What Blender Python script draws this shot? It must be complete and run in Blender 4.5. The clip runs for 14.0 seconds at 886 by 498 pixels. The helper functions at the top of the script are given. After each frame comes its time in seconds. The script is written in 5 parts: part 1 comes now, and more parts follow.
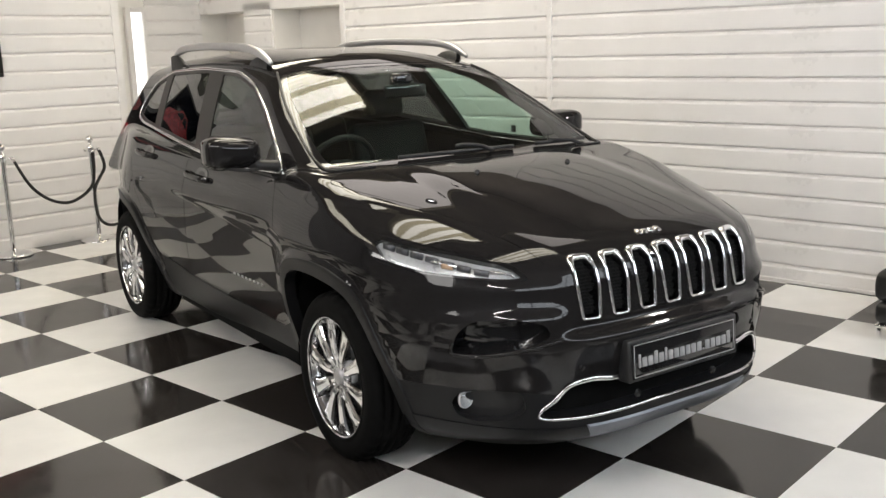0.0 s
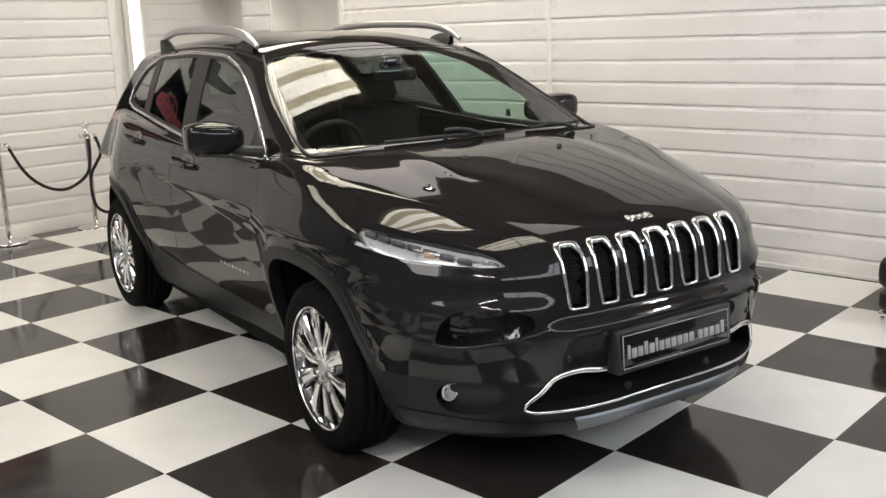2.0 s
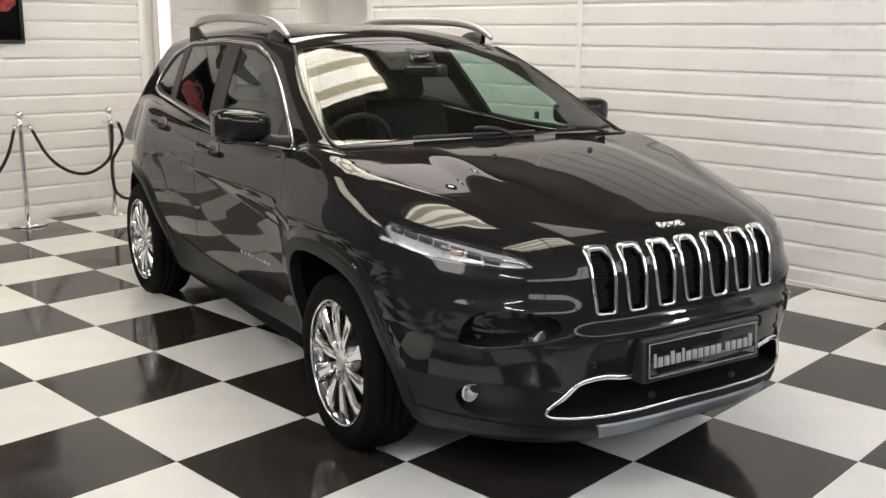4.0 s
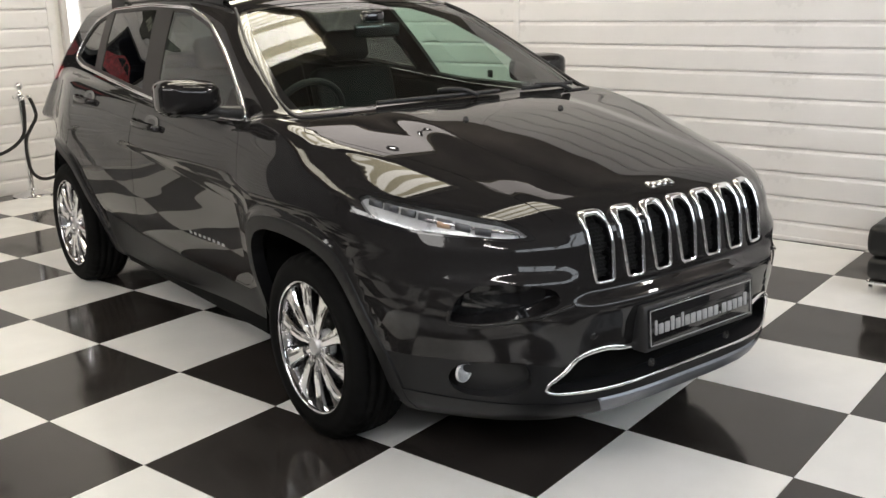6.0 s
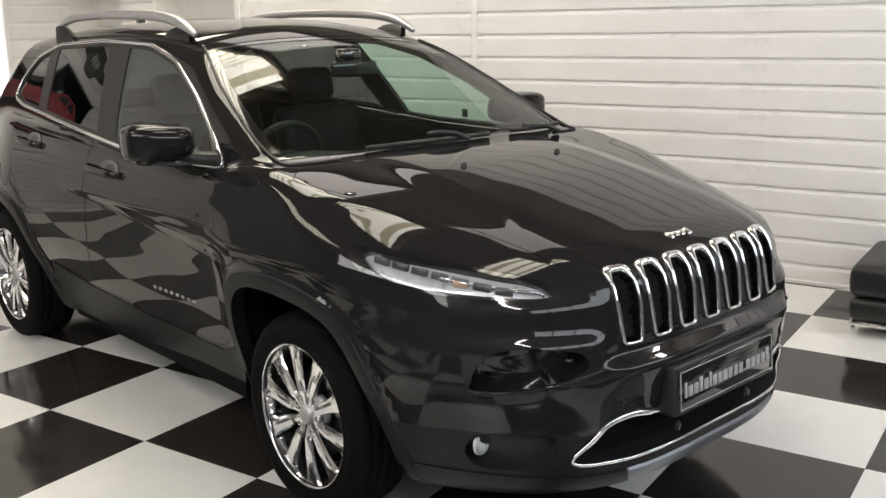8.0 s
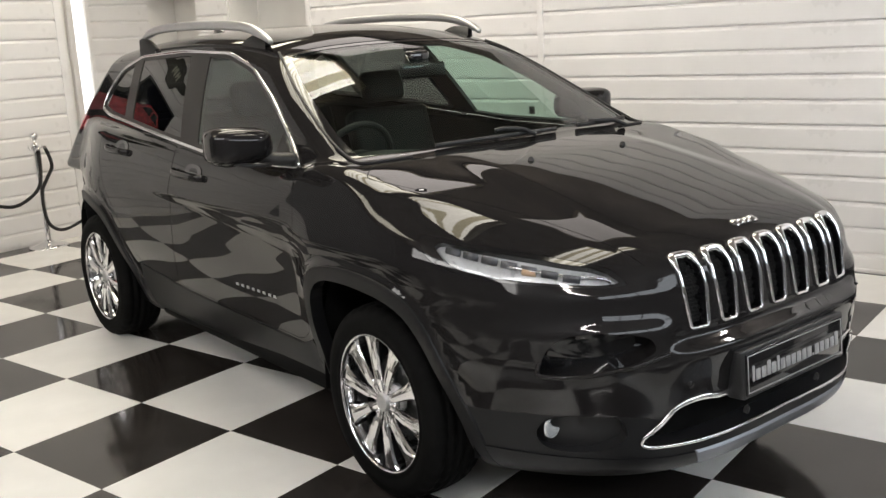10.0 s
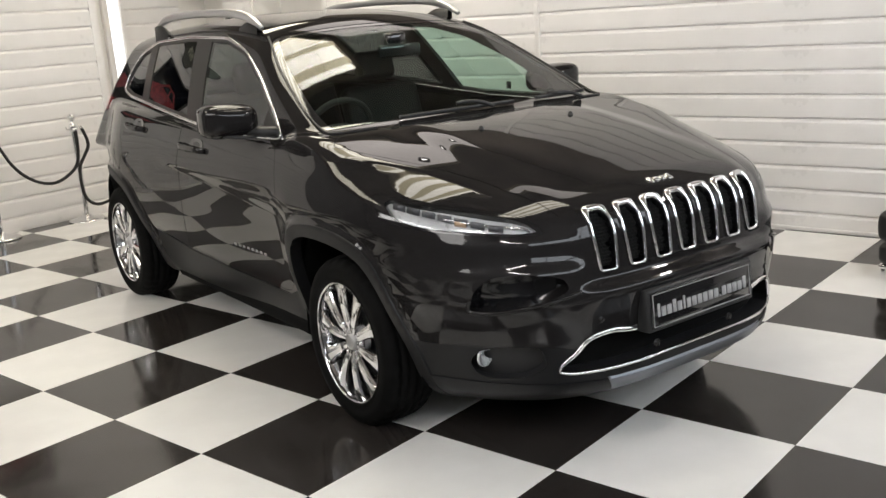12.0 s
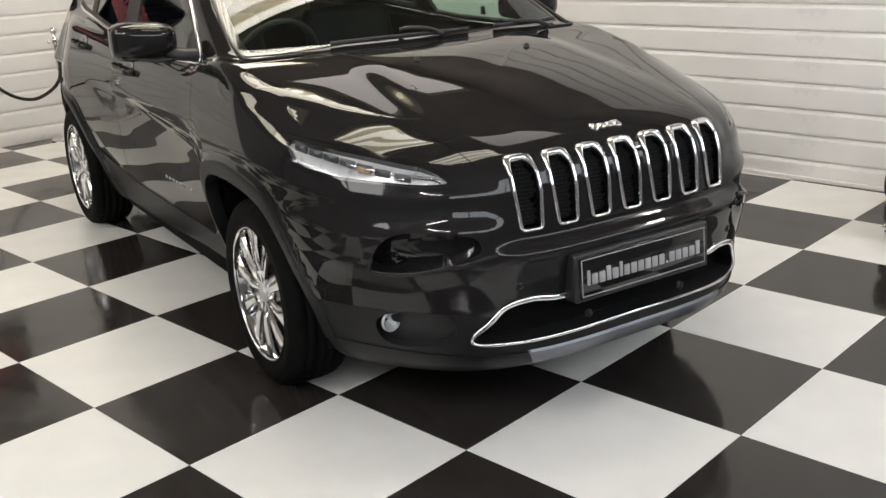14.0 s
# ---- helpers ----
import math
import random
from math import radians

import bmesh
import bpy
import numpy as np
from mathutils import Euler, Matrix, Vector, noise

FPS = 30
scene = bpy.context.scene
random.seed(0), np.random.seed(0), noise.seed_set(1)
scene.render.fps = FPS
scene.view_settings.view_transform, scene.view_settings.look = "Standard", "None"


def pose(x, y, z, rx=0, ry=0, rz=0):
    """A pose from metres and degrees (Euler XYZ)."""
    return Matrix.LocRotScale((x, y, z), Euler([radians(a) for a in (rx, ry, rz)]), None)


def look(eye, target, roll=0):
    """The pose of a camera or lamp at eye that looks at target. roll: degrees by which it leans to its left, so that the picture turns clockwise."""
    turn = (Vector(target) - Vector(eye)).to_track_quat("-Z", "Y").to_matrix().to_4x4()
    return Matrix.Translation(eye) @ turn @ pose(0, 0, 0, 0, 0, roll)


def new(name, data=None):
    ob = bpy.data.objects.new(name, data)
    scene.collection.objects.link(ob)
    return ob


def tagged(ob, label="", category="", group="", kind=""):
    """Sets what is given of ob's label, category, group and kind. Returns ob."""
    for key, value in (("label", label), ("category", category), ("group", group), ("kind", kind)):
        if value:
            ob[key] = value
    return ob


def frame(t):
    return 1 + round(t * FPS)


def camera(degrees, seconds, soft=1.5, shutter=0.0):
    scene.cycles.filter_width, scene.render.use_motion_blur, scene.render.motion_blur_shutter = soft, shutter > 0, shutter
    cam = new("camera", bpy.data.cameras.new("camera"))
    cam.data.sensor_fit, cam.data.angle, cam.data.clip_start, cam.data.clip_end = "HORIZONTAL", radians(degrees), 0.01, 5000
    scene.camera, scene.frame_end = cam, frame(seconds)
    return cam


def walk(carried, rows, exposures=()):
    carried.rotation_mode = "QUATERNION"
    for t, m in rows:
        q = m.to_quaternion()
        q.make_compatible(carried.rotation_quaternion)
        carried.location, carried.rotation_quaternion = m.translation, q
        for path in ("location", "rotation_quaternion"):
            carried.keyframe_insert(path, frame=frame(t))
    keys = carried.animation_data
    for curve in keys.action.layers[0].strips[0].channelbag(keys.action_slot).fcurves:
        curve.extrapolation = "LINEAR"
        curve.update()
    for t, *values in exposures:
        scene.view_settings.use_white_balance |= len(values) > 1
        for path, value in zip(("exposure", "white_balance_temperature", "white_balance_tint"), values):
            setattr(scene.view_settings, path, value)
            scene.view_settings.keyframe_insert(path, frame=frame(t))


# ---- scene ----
cam = camera(49.4, 14.0)
PATH = [
    (0, (-1.919, -3.156, 1.647), (-0.469, -1.841, 1.235), -1.7),
    (0.5, (-1.905, -3.105, 1.648), (-0.439, -1.806, 1.242), -1.4),
    (1, (-1.899, -3.082, 1.642), (-0.424, -1.795, 1.235), -1.1),
    (1.5, (-1.85, -3.082, 1.624), (-0.367, -1.816, 1.179), -2.8),
    (2, (-1.777, -3.155, 1.631), (-0.347, -1.828, 1.19), -2.0),
    (2.2, (-1.752, -3.175, 1.624), (-0.322, -1.848, 1.186), -1.2),
    (4.3, (-1.79, -3.033, 1.594), (-0.379, -1.686, 1.156), 0.7),
    (4.5, (-1.806, -2.991, 1.595), (-0.401, -1.642, 1.142), 0.6),
    (5, (-1.849, -2.914, 1.604), (-0.403, -1.618, 1.124), 0.5),
    (5.5, (-1.846, -2.857, 1.587), (-0.387, -1.591, 1.068), 0.4),
    (6, (-1.758, -2.769, 1.583), (-0.245, -1.565, 1.073), -1.2),
    (6.5, (-1.655, -2.688, 1.58), (-0.117, -1.523, 1.053), -1.7),
    (7, (-1.653, -2.629, 1.593), (-0.092, -1.486, 1.088), -0.9),
    (7.5, (-1.667, -2.515, 1.594), (-0.075, -1.4, 1.12), -0.3),
    (8, (-1.707, -2.389, 1.614), (-0.086, -1.308, 1.16), -0.9),
    (8.5, (-1.747, -2.29, 1.61), (-0.121, -1.222, 1.144), -1.7),
    (9, (-1.758, -2.256, 1.599), (-0.135, -1.192, 1.111), -2.4),
    (9.2, (-1.767, -2.267, 1.596), (-0.162, -1.171, 1.12), -2.6),
    (11.3, (-1.944, -2.89, 1.616), (-0.448, -1.641, 1.165), -3.3),
    (11.5, (-1.973, -2.929, 1.606), (-0.46, -1.709, 1.135), -2.8),
    (12, (-1.956, -3.041, 1.611), (-0.495, -1.762, 1.13), -4.2),
    (12.5, (-1.822, -3.179, 1.595), (-0.402, -1.859, 1.102), -2.4),
    (13, (-1.693, -3.228, 1.58), (-0.314, -1.886, 1.035), -3.3),
    (13.5, (-1.521, -3.192, 1.569), (-0.151, -1.851, 1.0), -4.2),
    (14, (-1.35, -3.094, 1.562), (0.013, -1.769, 0.938), -2.7),
]
walk(cam, [(t, look(eye, target, roll)) for t, eye, target, roll in PATH])

# ---- light ----
world = bpy.data.worlds.new("world")
scene.world = world
world.use_nodes = True
world.node_tree.nodes["Background"].inputs[0].default_value = (0.5, 0.5, 0.5, 1)
world.node_tree.nodes["Background"].inputs[1].default_value = 0.03
LAMP = 10.0          # glow of the translucent roof panels
SIDE_FILL = 8.0       # glow of the added west fill window
DIM = 2.2            # glow of the panels added for the bonnet's sheen
SKY = 6.0            # glow of the high window
TUBE = 110.0        # glow of the added fill tubes
CEIL = 3.6

# ---- materials ----
def material(name, colour, rough=0.5, metal=0.0, coat=0.0, spec=0.5, var=0.0, scale=8.0, bump=0.0, bump_scale=200.0, rough_var=0.0, flake=0.0):
    m = bpy.data.materials.new(name)
    m.use_nodes = True
    nt = m.node_tree
    b = nt.nodes["Principled BSDF"]
    b.inputs["Base Color"].default_value = (*colour, 1)
    b.inputs["Roughness"].default_value = rough
    b.inputs["Metallic"].default_value = metal
    b.inputs["Coat Weight"].default_value = coat
    b.inputs["Coat Roughness"].default_value = 0.02
    b.inputs["Coat IOR"].default_value = 1.385
    b.inputs["Specular IOR Level"].default_value = spec
    tc = nt.nodes.new("ShaderNodeTexCoord")
    if var or rough_var:
        n = nt.nodes.new("ShaderNodeTexNoise")
        n.inputs["Scale"].default_value = scale
        n.inputs["Detail"].default_value = 6
        nt.links.new(tc.outputs["Object"], n.inputs["Vector"])
        if var:
            r = nt.nodes.new("ShaderNodeValToRGB")
            r.color_ramp.elements[0].position, r.color_ramp.elements[1].position = 0.3, 0.7
            r.color_ramp.elements[0].color = (*[c * (1 - var) for c in colour], 1)
            r.color_ramp.elements[1].color = (*[min(1, c * (1 + var)) for c in colour], 1)
            nt.links.new(n.outputs["Fac"], r.inputs["Fac"])
            nt.links.new(r.outputs["Color"], b.inputs["Base Color"])
        if rough_var:
            mr = nt.nodes.new("ShaderNodeMapRange")
            mr.inputs["From Min"].default_value, mr.inputs["From Max"].default_value = 0.3, 0.7
            mr.inputs["To Min"].default_value, mr.inputs["To Max"].default_value = max(0, rough - rough_var), rough + rough_var
            nt.links.new(n.outputs["Fac"], mr.inputs["Value"])
            nt.links.new(mr.outputs["Result"], b.inputs["Roughness"])
    if bump:
        n2 = nt.nodes.new("ShaderNodeTexNoise")
        n2.inputs["Scale"].default_value = bump_scale
        n2.inputs["Detail"].default_value = 3
        nt.links.new(tc.outputs["Object"], n2.inputs["Vector"])
        bp = nt.nodes.new("ShaderNodeBump")
        bp.inputs["Strength"].default_value = bump
        bp.inputs["Distance"].default_value = 0.002
        nt.links.new(n2.outputs["Fac"], bp.inputs["Height"])
        nt.links.new(bp.outputs["Normal"], b.inputs["Normal"])
    if flake:
        v = nt.nodes.new("ShaderNodeTexVoronoi")
        v.inputs["Scale"].default_value = 1400
        nt.links.new(tc.outputs["Object"], v.inputs["Vector"])
        bw = nt.nodes.new("ShaderNodeRGBToBW")
        nt.links.new(v.outputs["Color"], bw.inputs["Color"])
        mul = nt.nodes.new("ShaderNodeMath")
        mul.operation = "MULTIPLY_ADD"
        mul.inputs[1].default_value, mul.inputs[2].default_value = flake, 1 - flake / 2
        nt.links.new(bw.outputs["Val"], mul.inputs[0])
        sc = nt.nodes.new("ShaderNodeVectorMath")
        sc.operation = "SCALE"
        sc.inputs[0].default_value = colour
        nt.links.new(mul.outputs[0], sc.inputs["Scale"])
        nt.links.new(sc.outputs["Vector"], b.inputs["Base Color"])
    return m


def glass(name, tint, ior=1.5, rough=0.0):
    """A thin pane: tinted see-through with a sharp sheen."""
    m = bpy.data.materials.new(name)
    m.use_nodes = True
    nt = m.node_tree
    nt.nodes.clear()
    out = nt.nodes.new("ShaderNodeOutputMaterial")
    tr = nt.nodes.new("ShaderNodeBsdfTransparent")
    tr.inputs[0].default_value = (*tint, 1)
    gl = nt.nodes.new("ShaderNodeBsdfGlossy")
    gl.inputs["Color"].default_value = (0.95, 0.95, 0.95, 1)
    gl.inputs["Roughness"].default_value = rough
    lw = nt.nodes.new("ShaderNodeLayerWeight")
    lw.inputs["Blend"].default_value = 0.5
    pw = nt.nodes.new("ShaderNodeMath")
    pw.operation = "POWER"
    pw.inputs[1].default_value = 5.0
    nt.links.new(lw.outputs["Facing"], pw.inputs[0])
    fr = nt.nodes.new("ShaderNodeMath")
    fr.operation = "MULTIPLY_ADD"
    f0 = ((ior - 1) / (ior + 1)) ** 2 * 1.6
    fr.inputs[1].default_value, fr.inputs[2].default_value = 1 - f0, f0
    nt.links.new(pw.outputs[0], fr.inputs[0])
    mx = nt.nodes.new("ShaderNodeMixShader")
    nt.links.new(fr.outputs[0], mx.inputs[0])
    nt.links.new(tr.outputs[0], mx.inputs[1])
    nt.links.new(gl.outputs[0], mx.inputs[2])
    nt.links.new(mx.outputs[0], out.inputs[0])
    return m


def tile_material(name, colour, rough, var, vein):
    """Polished tile: base colour, faint clouding and scuffs, each tile a little different."""
    m = material(name, colour, rough, var=var, scale=5.0, rough_var=0.05, spec=0.5)
    nt = m.node_tree
    b = nt.nodes["Principled BSDF"]
    info = nt.nodes.new("ShaderNodeObjectInfo")
    src = b.inputs["Base Color"].links[0].from_socket
    mr = nt.nodes.new("ShaderNodeMapRange")
    mr.inputs["To Min"].default_value, mr.inputs["To Max"].default_value = 1 - vein, 1 + vein * 0.4
    nt.links.new(info.outputs["Random"], mr.inputs["Value"])
    sc = nt.nodes.new("ShaderNodeVectorMath")
    sc.operation = "SCALE"
    nt.links.new(src, sc.inputs[0])
    nt.links.new(mr.outputs["Result"], sc.inputs["Scale"])
    nt.links.new(sc.outputs["Vector"], b.inputs["Base Color"])
    tc = nt.nodes.new("ShaderNodeTexCoord")
    n = nt.nodes.new("ShaderNodeTexNoise")
    n.inputs["Scale"].default_value = 2.2
    nt.links.new(tc.outputs["Object"], n.inputs["Vector"])
    bp = nt.nodes.new("ShaderNodeBump")
    bp.inputs["Strength"].default_value = 0.10
    bp.inputs["Distance"].default_value = 0.004
    nt.links.new(n.outputs["Fac"], bp.inputs["Height"])
    nt.links.new(bp.outputs["Normal"], b.inputs["Normal"])
    return m


M_PAINT = material("granite_metallic_paint", (0.0130, 0.0122, 0.0125), 0.5, metal=0.0, coat=1.0, spec=0.0, flake=0.6)
M_CLAD = material("satin_grey_cladding", (0.0055, 0.0057, 0.0066), 0.42, spec=0.32, bump=0.1, bump_scale=500, var=0.1)
M_TRIM = material("black_plastic", (0.012, 0.012, 0.013), 0.45, bump=0.15, bump_scale=600, var=0.2)
M_MESH = material("black_grille_mesh", (0.006, 0.006, 0.006), 0.5, spec=0.2, var=0.2)
M_PILLAR = material("satin_black_pillar", (0.018, 0.0165, 0.016), 0.38, spec=0.35, var=0.1)
M_BLOCK = material("grey_lamp_element", (0.09, 0.092, 0.10), 0.3, metal=0.3, var=0.3, scale=40)
M_GLOSS = material("gloss_black", (0.008, 0.008, 0.009), 0.08, coat=0.5)
M_CHROME = material("chrome", (0.82, 0.82, 0.83), 0.06, metal=1.0, rough_var=0.03, scale=30)
M_WHEEL = material("polished_alloy", (0.78, 0.78, 0.79), 0.12, metal=1.0, rough_var=0.05, scale=20)
M_SATIN = material("satin_silver", (0.55, 0.55, 0.56), 0.33, metal=0.9, rough_var=0.05, scale=30)
M_SKID = material("silver_skid_paint", (0.17, 0.18, 0.20), 0.34, metal=0.6, var=0.05)
M_RUBBER = material("tyre_rubber", (0.0034, 0.0034, 0.0034), 0.75, spec=0.09, bump=0.3, bump_scale=120, var=0.25, scale=15)
M_DARK = material("dark_underside", (0.006, 0.006, 0.006), 0.8, spec=0.08, var=0.2)
M_IN = material("interior_plastic", (0.010, 0.010, 0.0098), 0.65, spec=0.3, bump=0.2, bump_scale=300, var=0.15)
M_SEAT = material("seat_leather", (0.003, 0.0029, 0.0028), 0.6, spec=0.25, bump=0.4, bump_scale=150, var=0.2)
M_LENS = glass("clear_lens", (0.93, 0.94, 0.95), 1.45)
M_SCREEN = glass("windscreen_glass", (0.80, 0.92, 0.86), 1.46)
M_PANE = glass("door_glass", (0.58, 0.74, 0.67), 1.60)
M_PRIV = glass("privacy_glass", (0.13, 0.135, 0.135), 1.56)
M_REFL = material("lamp_reflector", (0.56, 0.57, 0.58), 0.30, metal=0.25, rough_var=0.05, scale=30, var=0.08)
M_RED = material("red_lens", (0.35, 0.01, 0.012), 0.1, coat=1.0)
M_AMBER = material("amber_lens", (0.55, 0.38, 0.24), 0.2, coat=1.0)
M_WALL = material("white_upvc_cladding", (0.80, 0.778, 0.768), 0.32, var=0.03, scale=3.0, rough_var=0.08)
M_PLAIN = material("white_wall_paint", (0.80, 0.78, 0.75), 0.6, var=0.03, scale=4.0, bump=0.1)
# dark tone stands in for the unlit side of the room
M_DIM = material("dark_unseen_wall", (0.13, 0.13, 0.135), 0.6, var=0.1, scale=3.0, bump=0.1)
M_CEIL = material("dark_roof_lining", (0.20, 0.175, 0.155), 0.8, var=0.25, scale=2.0)
M_TW = tile_material("white_floor_tile", (0.84, 0.83, 0.805), 0.16, 0.03, 0.05)
M_TB = tile_material("black_floor_tile", (0.028, 0.0245, 0.0225), 0.12, 0.25, 0.2)
M_GROUT = material("dark_joint", (0.05, 0.05, 0.048), 0.8, var=0.2)
M_LEATHER = material("black_leather", (0.012, 0.012, 0.012), 0.42, bump=0.5, bump_scale=90, var=0.2)
M_ROPE = material("black_rope", (0.012, 0.011, 0.011), 0.8, bump=0.5, bump_scale=200, var=0.3)
M_FRAME = material("black_frame", (0.012, 0.012, 0.012), 0.35, var=0.1)
M_PRINT = material("dark_print", (0.010, 0.011, 0.016), 0.15, var=0.4)
M_PRINTRED = material("red_print", (0.26, 0.014, 0.018), 0.2, var=0.5, scale=25)
M_SIGN = material("dark_sign", (0.014, 0.016, 0.012), 0.3, var=0.3)
M_PALE = material("pale_print", (0.62, 0.64, 0.52), 0.4, var=0.1)
M_LETTER = material("silver_letter", (0.36, 0.36, 0.36), 0.35, var=0.08, scale=90)


def glow(name, colour, strength):
    m = bpy.data.materials.new(name)
    m.use_nodes = True
    nt = m.node_tree
    nt.nodes.clear()
    out = nt.nodes.new("ShaderNodeOutputMaterial")
    em = nt.nodes.new("ShaderNodeEmission")
    em.inputs[0].default_value = (*colour, 1)
    em.inputs[1].default_value = strength
    nt.links.new(em.outputs[0], out.inputs[0])
    return m

# ---- mesh tools ----
def link_mesh(name, bm, mat, parent=None, smooth_faces=True):
    me = bpy.data.meshes.new(name)
    bm.to_mesh(me)
    bm.free()
    if smooth_faces:
        me.polygons.foreach_set("use_smooth", [True] * len(me.polygons))
    me.materials.append(mat)
    ob = new(name, me)
    if parent:
        ob.parent = parent
    return ob


def part(name, bm, mat, parent, label="", smooth_faces=True):
    ob = link_mesh(name, bm, mat, parent, smooth_faces)
    return tagged(ob, label) if label else ob


def empty(name, m, label, category, group="", kind=""):
    ob = new(name)
    ob.matrix_basis = m
    return tagged(ob, label, category, group, kind)


def add_box(bm, lo, hi, bevel=0.0, seg=2, m=None):
    made = bmesh.ops.create_cube(bm, size=1)["verts"]
    for v in made:
        v.co = Vector([(l + h) / 2 + c * (h - l) for c, l, h in zip(v.co, lo, hi)])
    if bevel:
        edges = list({e for v in made for e in v.link_edges})
        out = bmesh.ops.bevel(bm, geom=edges, offset=bevel, segments=seg, profile=0.5, affect="EDGES")
        made = list({v for f in out["faces"] for v in f.verts} | {v for v in made if v.is_valid})
    if m:
        bmesh.ops.transform(bm, matrix=m, verts=made)
    return made


def box(lo, hi, bevel=0.0, seg=2, m=None):
    bm = bmesh.new()
    add_box(bm, lo, hi, bevel, seg, m)
    return bm


def lathe(bm, profile, n=48, m=None, closed=False):
    """Profile of (radius, height) turned round z."""
    rings = []
    for r, h in profile:
        ring = [bm.verts.new((r * math.cos(2 * math.pi * k / n), r * math.sin(2 * math.pi * k / n), h)) for k in range(n)]
        rings.append(ring)
    pairs = list(zip(rings, rings[1:])) + ([(rings[-1], rings[0])] if closed else [])
    for a, b in pairs:
        for k in range(n):
            bm.faces.new((a[k], a[(k + 1) % n], b[(k + 1) % n], b[k]))
    if m:
        bmesh.ops.transform(bm, matrix=m, verts=[v for r in rings for v in r])
    return rings


def sweep(bm, path, section, up=Vector((0, 0, 1)), closed=False, cap=True, scale=None):
    """Sections (a, b) carried along a path of points; a across, b along up."""
    path = [Vector(p) for p in path]
    rings = []
    n = len(path)
    for i, p in enumerate(path):
        a = path[(i - 1) % n] if closed or i else p
        b = path[(i + 1) % n] if closed or i < n - 1 else p
        t = (b - a).normalized()
        side = t.cross(up)
        side = side.normalized() if side.length > 1e-6 else Vector((1, 0, 0))
        top = side.cross(t).normalized()
        k = scale[i] if scale else 1.0
        rings.append([bm.verts.new(p + side * (u * k) + top * (v * k)) for u, v in section])
    m = len(section)
    pairs = list(zip(rings, rings[1:])) + ([(rings[-1], rings[0])] if closed else [])
    for a, b in pairs:
        for k in range(m):
            bm.faces.new((a[k], a[(k + 1) % m], b[(k + 1) % m], b[k]))
    if cap and not closed:
        bm.faces.new(list(reversed(rings[0])))
        bm.faces.new(rings[-1])
    return rings


def oval(a, b, n=12, p=2.0):
    out = []
    for k in range(n):
        c, s = math.cos(2 * math.pi * k / n), math.sin(2 * math.pi * k / n)
        out.append((a * math.copysign(abs(c) ** (2 / p), c), b * math.copysign(abs(s) ** (2 / p), s)))
    return out


def spline(points, n=8, closed=False):
    """Catmull-Rom through the points."""
    pts = [Vector(p) for p in points]
    out = []
    m = len(pts)
    for i in range(m if closed else m - 1):
        p0 = pts[(i - 1) % m] if closed or i else pts[0] * 2 - pts[1]
        p1, p2 = pts[i], pts[(i + 1) % m]
        p3 = pts[(i + 2) % m] if closed or i + 2 < m else p2 * 2 - p1
        for k in range(n):
            t = k / n
            out.append(0.5 * ((2 * p1) + (p2 - p0) * t + (2 * p0 - 5 * p1 + 4 * p2 - p3) * t * t + (3 * p1 - p0 - 3 * p2 + p3) * t ** 3))
    if not closed:
        out.append(pts[-1])
    return out


def rounded(poly, r, n=4):
    """A flat outline with its corners rounded."""
    pts = [Vector(p) for p in poly]
    out = []
    for i, p in enumerate(pts):
        a, b = pts[i - 1], pts[(i + 1) % len(pts)]
        k = min(r, (a - p).length * 0.45, (b - p).length * 0.45)
        s, e = p + (a - p).normalized() * k, p + (b - p).normalized() * k
        for j in range(n + 1):
            t = j / n
            out.append(s * (1 - t) ** 2 + p * 2 * t * (1 - t) + e * t * t)
    return out


def inset(poly, d):
    """The outline moved d inwards (outwards: minus)."""
    pts = [Vector(p) for p in poly]
    area = sum(a.x * b.y - b.x * a.y for a, b in zip(pts, pts[1:] + pts[:1]))
    sg = 1 if area > 0 else -1
    out = []
    for i, p in enumerate(pts):
        a, b = (p - pts[i - 1]), (pts[(i + 1) % len(pts)] - p)
        a, b = (a.normalized() if a.length else b.normalized()), (b.normalized() if b.length else a.normalized())
        na, nb = Vector((-a.y, a.x)) * sg, Vector((-b.y, b.x)) * sg
        m = na + nb
        m = m.normalized() if m.length > 1e-6 else na
        out.append(p + m * (d / max(0.5, m.dot(na))))
    return out


def inside(poly, u, v):
    c = False
    n = len(poly)
    for i in range(n):
        a, b = poly[i], poly[i - 1]
        if (a[1] > v) != (b[1] > v) and u < (b[0] - a[0]) * (v - a[1]) / (b[1] - a[1]) + a[0]:
            c = not c
    return c

# ---- the showroom ----
TILE = 0.62
X0, X1, Y0, Y1 = -3.6, 4.387, -5.4, 5.2        # inner faces of the walls
YA = 6.05                                       # the recess beside the back wall
PITCH = 0.1565

floor = tagged(link_mesh("floor", box((X0 - 0.2, Y0 - 0.2, -0.12), (X1 + 0.6, YA + 0.6, -0.0035)), M_GROUT, smooth_faces=False),
               "black and white chequered floor of polished tiles", "floor", kind="structure")


def board_profile(w=PITCH):
    """Depth and height of one cladding board: flat face, coved top, tongue."""
    return [(0.0, 0.0), (0.019, 0.0), (0.020, 0.002), (0.020, w - 0.036), (0.018, w - 0.029), (0.009, w - 0.017), (0.003, w - 0.012), (0.003, w - 0.0005), (0.0, w - 0.0005)]


